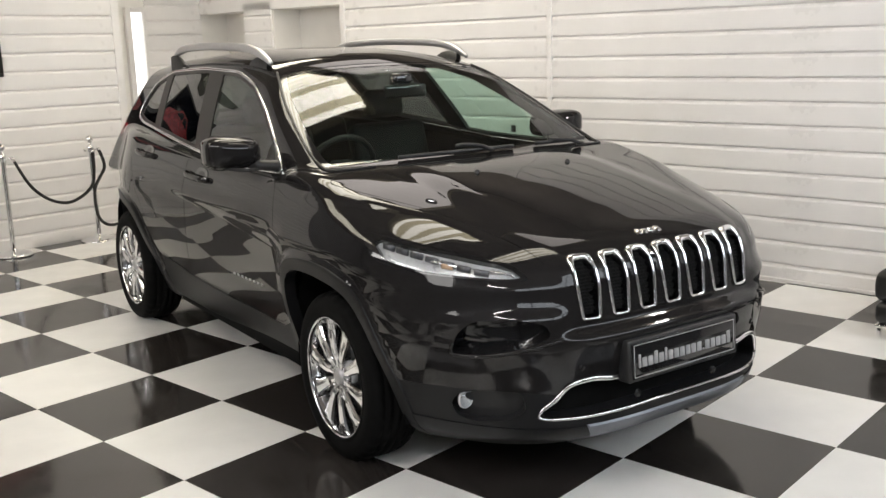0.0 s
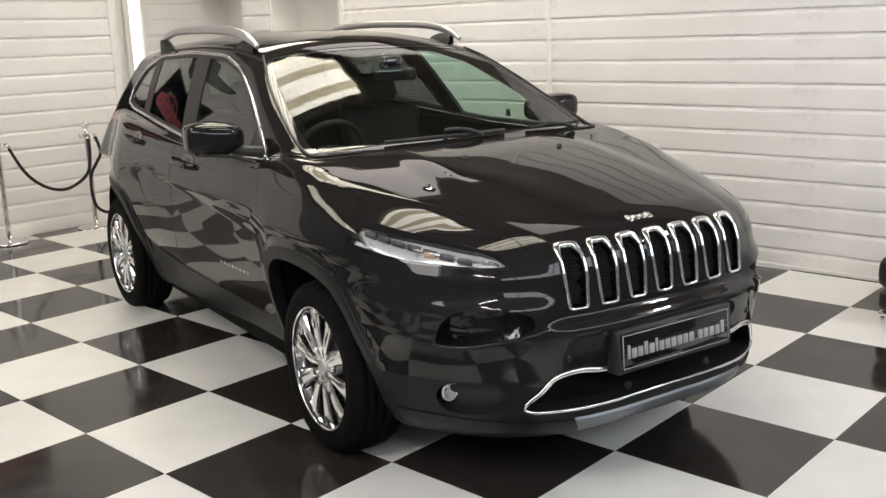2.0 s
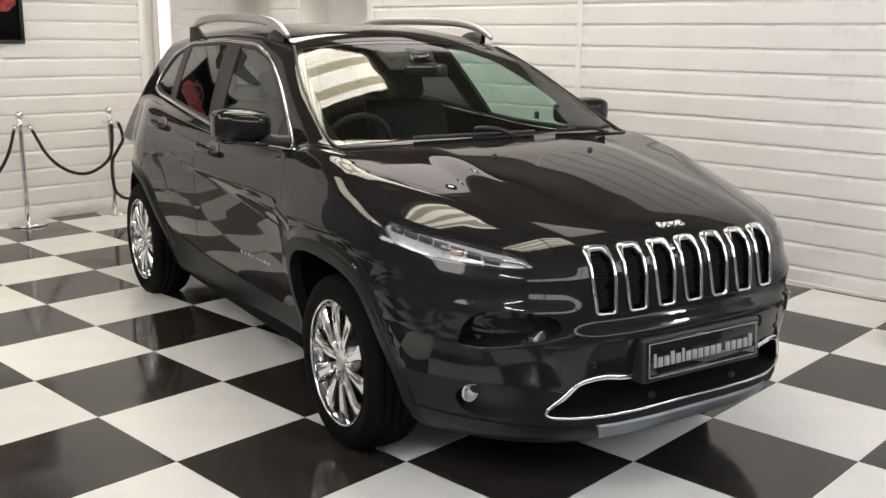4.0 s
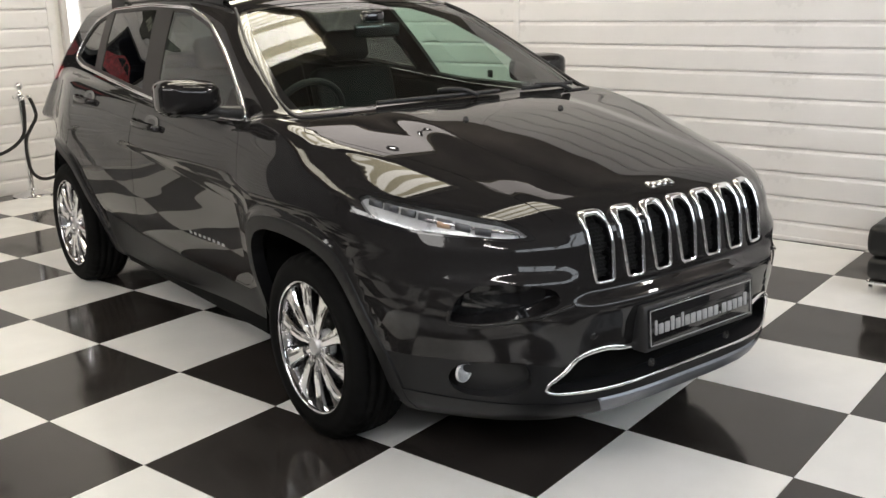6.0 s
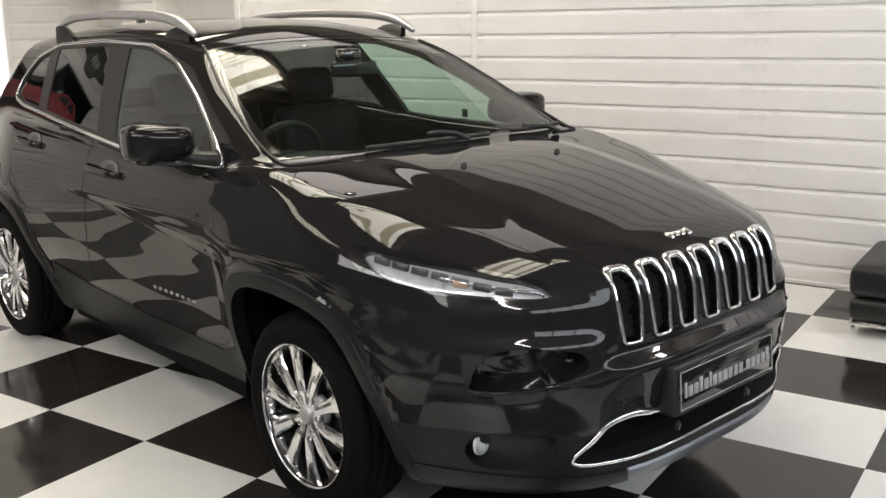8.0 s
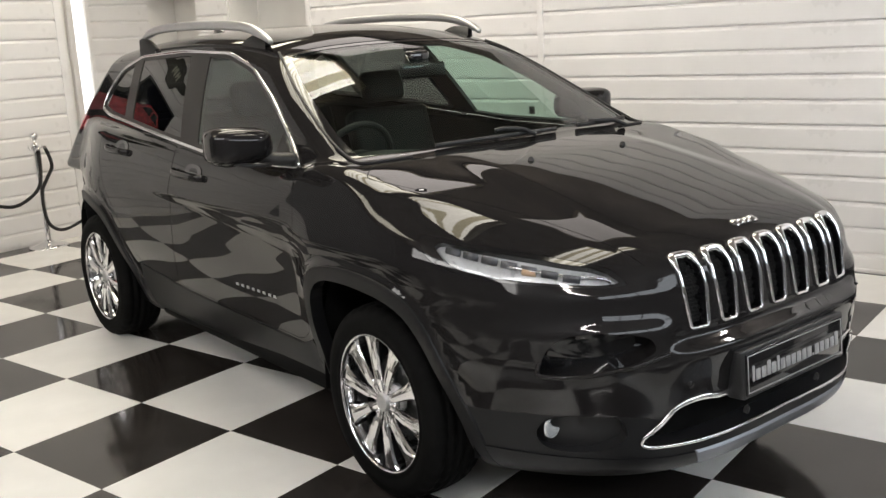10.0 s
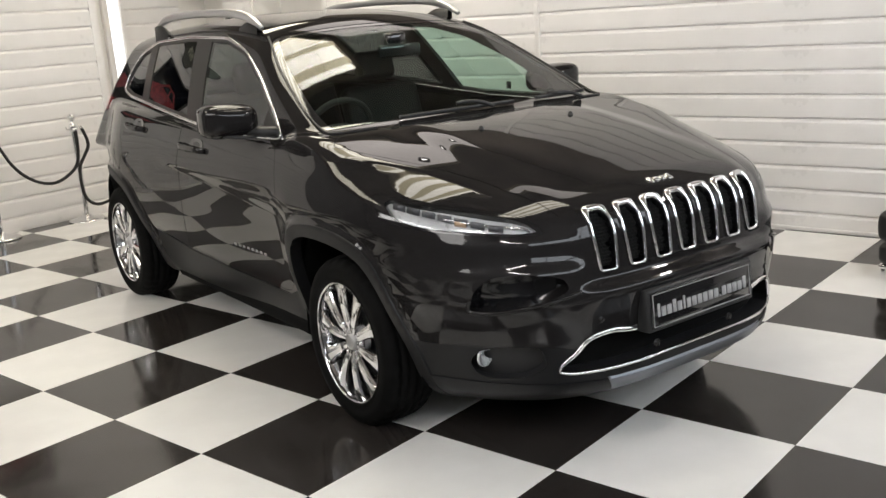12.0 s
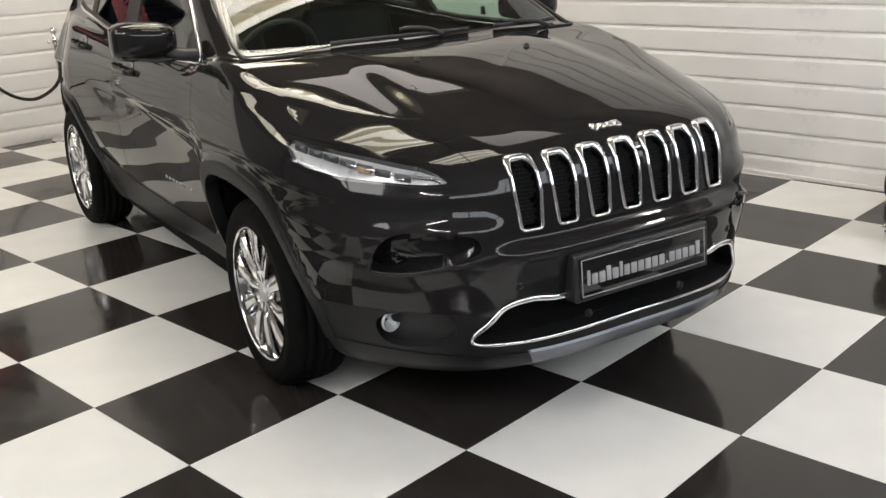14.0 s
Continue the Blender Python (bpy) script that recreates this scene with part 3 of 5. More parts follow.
def cut(skin, view, poly):
    """Cuts the outline out of the skin and returns it as a bmesh."""
    poly = [Vector(p) for p in poly]
    lo = (min(p.x for p in poly) - 0.05, min(p.y for p in poly) - 0.05)
    hi = (max(p.x for p in poly) + 0.05, max(p.y for p in poly) + 0.05)
    a, b = skin.mid @ np.array(view.u), skin.mid @ np.array(view.v)
    pick = np.nonzero((a > lo[0]) & (a < hi[0]) & (b > lo[1]) & (b < hi[1]) & (skin.nor @ np.array(view.n) > 0.02) & view.region(*skin.mid.T))[0]
    # faces that the outline passes, and those wholly inside it
    uv = [np.array(skin.faces[k]) @ np.array([view.u, view.v]).T for k in pick]
    least, most = np.array([q.min(0) for q in uv]), np.array([q.max(0) for q in uv])
    touch = np.zeros(len(pick), bool)
    for i, p in enumerate(poly):
        q = poly[(i + 1) % len(poly)]
        touch |= (most[:, 0] > min(p.x, q.x) - 0.013) & (least[:, 0] < max(p.x, q.x) + 0.013) & (most[:, 1] > min(p.y, q.y) - 0.013) & (least[:, 1] < max(p.y, q.y) + 0.013)
    whole = [k for k, t in zip(pick, touch) if not t and inside(poly, a[k], b[k])]
    core = [skin.faces[k] for k in whole]
    edge = pick[touch]
    bm = bm_of([skin.faces[k] for k in edge])
    skin.remove(np.concatenate([edge, np.array(whole, int)]))
    for i, p in enumerate(poly):
        q = poly[(i + 1) % len(poly)]
        if (q - p).length < 1e-5:
            continue
        e = view.u * (q.x - p.x) + view.v * (q.y - p.y)
        mg = 0.012
        x0, x1, y0, y1 = min(p.x, q.x) - mg, max(p.x, q.x) + mg, min(p.y, q.y) - mg, max(p.y, q.y) + mg
        hits = []
        for f in bm.faces:
            us = [view.at(v.co) for v in f.verts]
            if max(u for u, v in us) > x0 and min(u for u, v in us) < x1 and max(v for u, v in us) > y0 and min(v for u, v in us) < y1:
                hits.append(f)
        if hits:
            geom = list({v for f in hits for v in f.verts} | {ed for f in hits for ed in f.edges}) + hits
            bmesh.ops.bisect_plane(bm, geom=geom, dist=1e-5, plane_co=view.u * p.x + view.v * p.y, plane_no=e.cross(view.n))
    rest = []
    for f in bm.faces:
        (core if inside(poly, *view.at(f.calc_center_median())) else rest).append([tuple(v.co) for v in f.verts])
    bm.free()
    skin.add(rest)
    return bm_of(core)


def shell_part(name, bm, mat, parent, label="", lift=0.0, thick=0.0):
    """A piece of skin with the exact normals of the shape, moved out by lift, with an edge turned in by thick."""
    bm.verts.ensure_lookup_table()
    p = np.array([v.co[:] for v in bm.verts])
    n = skin_normals(p)
    if lift:
        for v, d in zip(bm.verts, n):
            v.co += Vector(d) * lift
    count = len(bm.verts)
    if thick:
        edges = [e for e in bm.edges if e.is_boundary]
        made = {}
        for e in edges:
            for v in e.verts:
                if v not in made:
                    made[v] = (bm.verts.new(v.co), bm.verts.new(v.co - Vector(n[v.index]) * thick))
        for e in edges:
            lp = e.link_loops[0]
            a, b = lp.vert, lp.link_loop_next.vert
            bm.faces.new((made[b][0], made[a][0], made[a][1], made[b][1]))
    ob = part(name, bm, mat, parent, label)
    me = ob.data
    nn = np.zeros((len(me.vertices), 3))
    nn[:count] = n
    if thick:
        auto = np.zeros(len(me.vertices) * 3)
        me.vertices.foreach_get("normal", auto)
        nn[count:] = auto.reshape(-1, 3)[count:]
    if len(me.polygons) and Vector(nn[me.polygons[0].vertices[0]]).dot(me.polygons[0].normal) < 0:
        me.flip_normals()
    me.normals_split_custom_set_from_vertices(nn.tolist())
    return ob


def pushed(bm, d, way=None):
    """A copy of a piece of skin moved along its normals by d, or along one way."""
    out = bm.copy()
    if way:
        bmesh.ops.translate(out, vec=Vector(way).normalized() * d, verts=out.verts)
        return out
    out.verts.ensure_lookup_table()
    n = skin_normals(np.array([v.co[:] for v in out.verts]))
    for v, k in zip(out.verts, n):
        v.co += Vector(k) * d
    return out


def walls_of(bm, d, way=None):
    """The sides of a pocket d deep under a piece of skin."""
    out = bmesh.new()
    bm.verts.ensure_lookup_table()
    n = skin_normals(np.array([v.co[:] for v in bm.verts]))
    if way:
        n[:] = Vector(way).normalized()
    made = {}
    for e in bm.edges:
        if e.is_boundary:
            for v in e.verts:
                if v not in made:
                    made[v] = (out.verts.new(v.co), out.verts.new(v.co - Vector(n[v.index]) * d))
            lp = e.link_loops[0]
            a, b = lp.vert, lp.link_loop_next.vert
            out.faces.new((made[b][0], made[a][0], made[a][1], made[b][1]))
    return out


skin = Skin()
gx, gy, gz = shell_grid()
NL, NE = gx.shape
co = np.stack([gx, gy, gz], -1).tolist()
skin.add([[tuple(co[i][k]), tuple(co[(i + 1) % NL][k]), tuple(co[(i + 1) % NL][k + 1]), tuple(co[i][k + 1])] for i in range(NL) for k in range(NE - 1)])

SIDE = View((0, 1, 0), (0, 0, 1), lambda x, y, z: x > 0.4)
TOP = View((1, 0, 0), (0, 1, 0), lambda x, y, z: z > 0.8)
NOSE = View((-1, 0, 0), (0, 0, 1), lambda x, y, z: y > 0.5)
CORNER = View((-0.466, 0.885, 0), (0, 0, 1), lambda x, y, z: (x > 0.3) & (y > 0.0))


def arch_line(c, grow):
    out = []
    for k in range(64):
        a = 2 * math.pi * k / 64 - math.pi
        r = float(arch_radius(a)) + grow
        out.append(Vector((c[0] + r * math.cos(a), c[1] + r * math.sin(a))))
    return out


# wheel openings and their mouldings
for view in views(SIDE):
    for c in ARCHES:
        hole = cut(skin, view, arch_line(c, 0.0))
        hole.free()
        band = cut(skin, view, arch_line(c, 0.055))
        shell_part("wheel_arch_moulding", band, M_CLAD, car, "satin grey wheel arch moulding", lift=0.004, thick=0.05)

# windows
GLASS_LINE = [(-0.53, 1.125), (-0.84, 1.118), (-1.25, 1.125), (-1.64, 1.155), (-2.2, 1.20), (-2.75, 1.235), (-2.93, 1.27), (-2.90, 1.38), (-2.80, 1.48), (-2.55, 1.545), (-1.95, 1.565), (-1.45, 1.55), (-1.17, 1.49), (-0.89, 1.365), (-0.68, 1.24)]
glass_outline = rounded([Vector(p) for p in GLASS_LINE], 0.05, 3)


def clip_between(poly, lo, hi):
    """The part of an outline between two slanted lines; each is (y at z = 1.1, lean)."""
    def half(pts, y0, lean, sign):
        out = []
        for i, p in enumerate(pts):
            q = pts[(i + 1) % len(pts)]
            dp, dq = sign * (p.x - (y0 + lean * (p.y - 1.1))), sign * (q.x - (y0 + lean * (q.y - 1.1)))
            if dp >= 0:
                out.append(p)
            if (dp >= 0) != (dq >= 0):
                out.append(p + (q - p) * (dp / (dp - dq)))
        return out
    return half(half(poly, *lo, 1), *hi, -1)


inner = inset(glass_outline, 0.022)
panes = [("front_window", M_PANE, clip_between(inner, (-1.42, -0.52), (0.5, 0))), ("rear_window", M_PRIV, clip_between(inner, (-2.27, -0.62), (-1.60, -0.58))), ("quarter_window", M_PRIV, clip_between(inner, (-4.0, 0), (-2.40, -0.62)))]
for view in views(SIDE):
    for nm, mat, poly in panes:
        g = cut(skin, view, poly)
        shell_part(nm, g, mat, car, "tinted side window" if mat is M_PRIV else "clear side window with a faint green tint", lift=-0.006)
    dark = cut(skin, view, inset(glass_outline, 0.006))
    shell_part("pillar_trim", dark, M_PILLAR, car, "satin black window pillar trim", lift=-0.002, thick=0.02)

WS = [(-0.80, -0.27), (-0.55, -0.225), (0.0, -0.19), (0.55, -0.225), (0.80, -0.27), (0.80, -0.43), (0.765, -0.61), (0.715, -0.82), (0.62, -1.06), (0.3, -1.045), (0.0, -1.04), (-0.3, -1.045), (-0.62, -1.06), (-0.715, -0.82), (-0.765, -0.61), (-0.80, -0.43)]
WSV = View((1, 0, 0), (0, 1, 0), lambda x, y, z: (z > 1.08) & (y < -0.1))
ws_out = rounded([Vector((x * 0.944, y)) for x, y in WS], 0.05, 3)
g = cut(skin, WSV, inset(ws_out, 0.03))
shell_part("windscreen", g, M_SCREEN, car, "clear windscreen with a green tint", lift=-0.004)
g = cut(skin, WSV, ws_out)
shell_part("windscreen_border", g, M_GLOSS, car, "black border of the windscreen", lift=-0.002, thick=0.015)
REAR = View((1, 0, 0), (0, 0, 1), lambda x, y, z: y < -3.0)
REAR.n = Vector((0, -1, 0))
g = cut(skin, REAR, rounded([Vector(p) for p in [(-0.6, 1.25), (0.6, 1.25), (0.5, 1.5), (-0.5, 1.5)]], 0.05))
shell_part("rear_screen", g, M_PRIV, car, "tinted rear screen").visible_shadow = False

# the lining behind the panels
lining = bm_of([f for f, m in zip(skin.faces, skin.mid) if m[2] > 0.95 and m[1] < -0.15])
shell_part("cabin_lining", pushed(lining, -0.03), M_IN, car, "dark grey cabin lining")

# front details cut into the skin
HL = [(-0.175, 0.957), (-0.155, 0.964), (-0.066, 0.956), (0.08, 0.937), (0.216, 0.919), (0.316, 0.903), (0.381, 0.888), (0.414, 0.866), (0.44, 0.836), (0.355, 0.837), (0.228, 0.847), (0.095, 0.854), (-0.012, 0.862), (-0.085, 0.877), (-0.141, 0.908)]
HL_CLEAR = [(-0.115, 0.937), (-0.092, 0.947), (0.046, 0.930), (0.218, 0.908), (0.337, 0.890), (0.382, 0.873), (0.416, 0.847), (0.372, 0.844), (0.228, 0.854), (0.094, 0.864), (-0.006, 0.876), (-0.065, 0.894)]
SCOOP = [(0.182, 0.605), (0.205, 0.676), (0.262, 0.720), (0.349, 0.729), (0.44, 0.720), (0.495, 0.702), (0.51, 0.662), (0.45, 0.632), (0.413, 0.623), (0.30, 0.602), (0.22, 0.596)]
FOG = [(0.165, 0.40), (0.205, 0.445), (0.29, 0.465), (0.425, 0.462), (0.445, 0.39), (0.375, 0.35), (0.255, 0.335), (0.185, 0.35)]
HL = [(-0.20 + (u + 0.175) * 1.09, v + 0.015) for u, v in HL]
HL_CLEAR = [(-0.20 + (u + 0.175) * 1.09, v + 0.015) for u, v in HL_CLEAR]
SCOOP = [(u + 0.045, v) for u, v in SCOOP]
FOG = [(u + 0.03, v) for u, v in FOG]
for view in views(CORNER):
    way = (0.5 * (1 if view is CORNER else -1), 0.86, 0.0)
    hl_line = rounded([Vector(p) for p in HL], 0.02)
    hl = cut(skin, view, rounded([Vector(p) for p in HL_CLEAR], 0.012))
    lamp = empty("headlamp", Matrix.Identity(4), "", "")
    lamp.parent = car
    tagged(lamp, "slim clear headlamp with silver reflectors and a black bezel")
    part("reflector", pushed(hl, -0.022), M_REFL, lamp, "ribbed silver reflector")
    part("bezel", walls_of(hl, 0.05), M_GLOSS, lamp)
    shell_part("lens", hl, M_LENS, lamp, "clear plastic lens", lift=-0.001).visible_shadow = False
    shell_part("bezel_ring", cut(skin, view, hl_line), M_GLOSS, lamp, "black bezel", lift=-0.001, thick=0.02)
    sc = cut(skin, view, rounded([Vector(p) for p in SCOOP], 0.03))
    part("lower_lamp_pocket", walls_of(sc, 0.095, way), M_PAINT, car, "dark painted pocket of the lower lamp")
    part("lower_lamp_lens", pushed(sc, -0.085, way), M_GLOSS, car, "dark smoked lower lamp lens")
    sc.free()
    fg = cut(skin, view, rounded([Vector(p) for p in FOG], 0.03))
    part("fog_lamp_pocket", walls_of(fg, 0.06, way), M_TRIM, car, "black fog lamp pocket")
    part("fog_lamp_backing", pushed(fg, -0.05, way), M_TRIM, car, "black fog lamp backing")
    fg.free()

# grille slots
SLOTS = [0.390 - 0.130 * k for k in range(7)]


def nose_y(x, z):
    px, py, pz = shell_point(np.array([float(x)]), np.array([0.3]), np.array([float(z)]), np.array([0.0]), np.array([1.0]), np.array([0.0]), 0.0, 1.2)
    return float(py[0])


def slot_line(cx):
    h = 0.044
    return rounded([Vector((-cx + k * h, z)) for k, z in ((-0.97, 0.882), (-0.76, 0.912), (0.76, 0.912), (0.97, 0.882), (1.0, 0.825), (0.78, 0.706), (-0.78, 0.706), (-1.0, 0.825))], 0.013, 3)


MESH_Z = [0.70, 0.75, 0.80, 0.85, 0.91]
MESH_Y = [nose_y(0.0, z) for z in MESH_Z]


def BAND_Y(z):
    return float(np.interp(z, MESH_Z, MESH_Y))


for cx in SLOTS:
    line = slot_line(cx)
    hole = cut(skin, NOSE, line)
    slot = empty("grille_slot", Matrix.Identity(4), "chrome-rimmed grille slot with black mesh", "")
    slot.parent = car
    part("slot_wall", walls_of(hole, 0.06, (0, 1, 0)), M_GLOSS, slot)
    part("slot_mesh", pushed(hole, -0.05, (0, 1, 0)), M_DARK, slot, "black honeycomb mesh")
    hole.free()
    bm = bmesh.new()
    poly = [Vector((-p.x, p.y)) for p in inset(line, 0.006)]
    for row in range(17):
        for col in range(-3, 4):
            hx, hz = cx + 0.0145 * (col + 0.5 * (row % 2)), 0.710 + 0.0115 * row
            if not inside(poly, hx, hz):
                continue
            ring = []
            for rad, dy in ((0.0072, -0.034), (0.0072, -0.020), (0.0056, -0.020), (0.0056, -0.034)):
                ring.append([bm.verts.new((hx + rad * math.sin(math.pi * q / 3), 0.0, hz + rad * math.cos(math.pi * q / 3))) for q in range(6)])
                base_y = BAND_Y(hz) + dy - 0.44 * (hx / 0.9) ** 4
                for v in ring[-1]:
                    v.co.y = base_y
            for p, q in zip(ring, ring[1:]):
                for j in range(6):
                    bm.faces.new((p[j], p[(j + 1) % 6], q[(j + 1) % 6], q[j]))
    part("honeycomb", bm, M_MESH, slot, "black honeycomb mesh")
    bm = bmesh.new()
    path = [Vector((-p.x, nose_y(-p.x, p.y) + 0.004, p.y)) for p in line]
    sweep(bm, path, oval(0.0066, 0.0075, 8), up=Vector((0, 1, 0.25)), closed=True, scale=[1.0 + 1.1 * max(0.0, min(1.0, (p.z - 0.885) / 0.022)) for p in path])
    part("chrome_ring", bm, M_CHROME, slot, "chrome surround")

# lower intake and skid plate
half = [(0.33, 0.478), (0.43, 0.495), (0.51, 0.478), (0.555, 0.43), (0.60, 0.382), (0.58, 0.362), (0.30, 0.362)]
half = [(x * 0.955, z) for x, z in half]
INTAKE = [(-x, z) for x, z in half] + [(x, z) for x, z in reversed(half)]
it = cut(skin, NOSE, rounded([Vector(p) for p in INTAKE], 0.015, 3))
intake = empty("lower_intake", Matrix.Identity(4), "black lower air intake with a chrome trim line", "")
intake.parent = car
part("intake_wall", walls_of(it, 0.09, (0, 1, 0)), M_TRIM, intake)
part("intake_mesh", pushed(it, -0.08, (0, 1, 0)), M_DARK, intake, "black intake mesh")
it.free()
trim = [(0.30, 0.485), (0.36, 0.488), (0.43, 0.497), (0.51, 0.480), (0.555, 0.432), (0.605, 0.380), (0.58, 0.358), (0.45, 0.358), (0.3, 0.360), (0.15, 0.362), (0.0, 0.363)]
trim = [(x * 0.955, z) for x, z in trim]
trim = trim + [(-x, z) for x, z in reversed(trim[:-1])]
bm = bmesh.new()
path = spline([(x, nose_y(x, z) + 0.004, z) for x, z in trim], 5)
sweep(bm, path, oval(0.010, 0.006, 8), up=Vector((0, 1, 0)), scale=[0.55 + 0.45 * max(0.0, min(1.0, (p.z - 0.37) / 0.05)) for p in path])
part("chrome_trim", bm, M_CHROME, intake, "thin chrome trim")
sk = cut(skin, NOSE, [(-0.42, 0.318), (0.42, 0.318), (0.39, 0.268), (-0.39, 0.268)])
shell_part("skid_plate", sk, M_SKID, car, "silver painted skid plate", lift=0.004, thick=0.01)

# bonnet, doors and lower cladding, each with a narrow gap round it
HOOD = [(0.84, -0.10), (0.77, 0.08), (0.655, 0.31), (0.585, 0.53), (0.525, 0.76), (0.505, 0.855), (0.45, 0.878), (0.2, 0.897), (0.0, 0.902)]
HOOD = HOOD + [(-x, y) for x, y in reversed(HOOD[:-1])] + [(-0.755, -0.185), (-0.43, -0.15), (0.0, -0.125), (0.43, -0.15), (0.755, -0.185)]
HOODV = View((1, 0, 0), (0, 1, 0), lambda x, y, z: (z > 0.895) & (y > -0.3))
bonnet = cut(skin, HOODV, rounded([Vector(p) for p in HOOD], 0.03, 3))
cut(skin, HOODV, inset(rounded([Vector(p) for p in HOOD], 0.03, 3), -0.003)).free()
shell_part("bonnet", bonnet, M_PAINT, car, "dark grey metallic bonnet", thick=0.02)
DOOR_F = [(-0.515, 1.10), (-0.485, 0.95), (-0.50, 0.70), (-0.56, 0.47), (-0.66, 0.415), (-1.2, 0.43), (-1.735, 0.465), (-1.70, 0.65), (-1.655, 0.82), (-1.61, 1.0), (-1.60, 1.14), (-1.25, 1.112), (-0.84, 1.105)]
DOOR_R = [(-1.605, 1.14), (-1.615, 1.0), (-1.66, 0.82), (-1.705, 0.65), (-1.74, 0.465), (-2.0, 0.49), (-2.20, 0.52), (-2.27, 0.64), (-2.37, 0.80), (-2.47, 0.93), (-2.56, 1.06), (-2.58, 1.205), (-2.2, 1.183)]
SILL = [(-0.40, 0.20), (-0.56, 0.44), (-0.66, 0.40), (-1.2, 0.415), (-1.735, 0.45), (-2.2, 0.50), (-2.30, 0.30), (-2.3, 0.2)]
for view in views(SIDE):
    for nm, poly in (("front_door", DOOR_F), ("rear_door", DOOR_R)):
        poly = rounded([Vector(p) for p in poly], 0.04, 3)
        door = cut(skin, view, inset(poly, 0.0022))
        cut(skin, view, inset(poly, -0.001)).free()
        shell_part(nm, door, M_PAINT, car, "dark grey metallic door", thick=0.015)
    sl = cut(skin, view, SILL)
    shell_part("sill_cladding", sl, M_CLAD, car, "satin grey sill cladding", lift=0.004, thick=0.01)
for view in views(View((0, 1, 0), (0, 0, 1), lambda x, y, z: (x > 0.4) & (y < -2.9))):
    shell_part("tail_lamp", cut(skin, view, rounded([Vector(p) for p in ((-3.13, 1.15), (-3.10, 1.215), (-3.26, 1.225), (-3.27, 1.13))], 0.02)), M_RED, car, "red tail lamp", thick=0.01)
LOWER = View((-1, 0, 0), (0, 0, 1), lambda x, y, z: (y > 0.36) & (z < 0.60))
low_line = [(-0.99, 0.445), (-0.80, 0.462), (-0.62, 0.462), (-0.56, 0.452), (-0.50, 0.44), (0.50, 0.44), (0.56, 0.452), (0.62, 0.462), (0.80, 0.462), (0.99, 0.445), (0.99, 0.32), (-0.99, 0.32)]
shell_part("lower_bumper", cut(skin, LOWER, [Vector(p) for p in low_line]), M_CLAD, car, "satin grey lower bumper panel", lift=-0.003)
low = np.nonzero((skin.mid[:, 2] < 0.335) & (skin.mid[:, 1] > 0.3))[0]
skirt = bm_of([skin.faces[k] for k in low])
skin.remove(low)
shell_part("bumper_skirt", skirt, M_CLAD, car, "satin grey lower bumper skirt", lift=0.002, thick=0.01)
shell_part("body_shell", bm_of(skin.faces), M_PAINT, car, "dark granite-grey metallic bodywork")


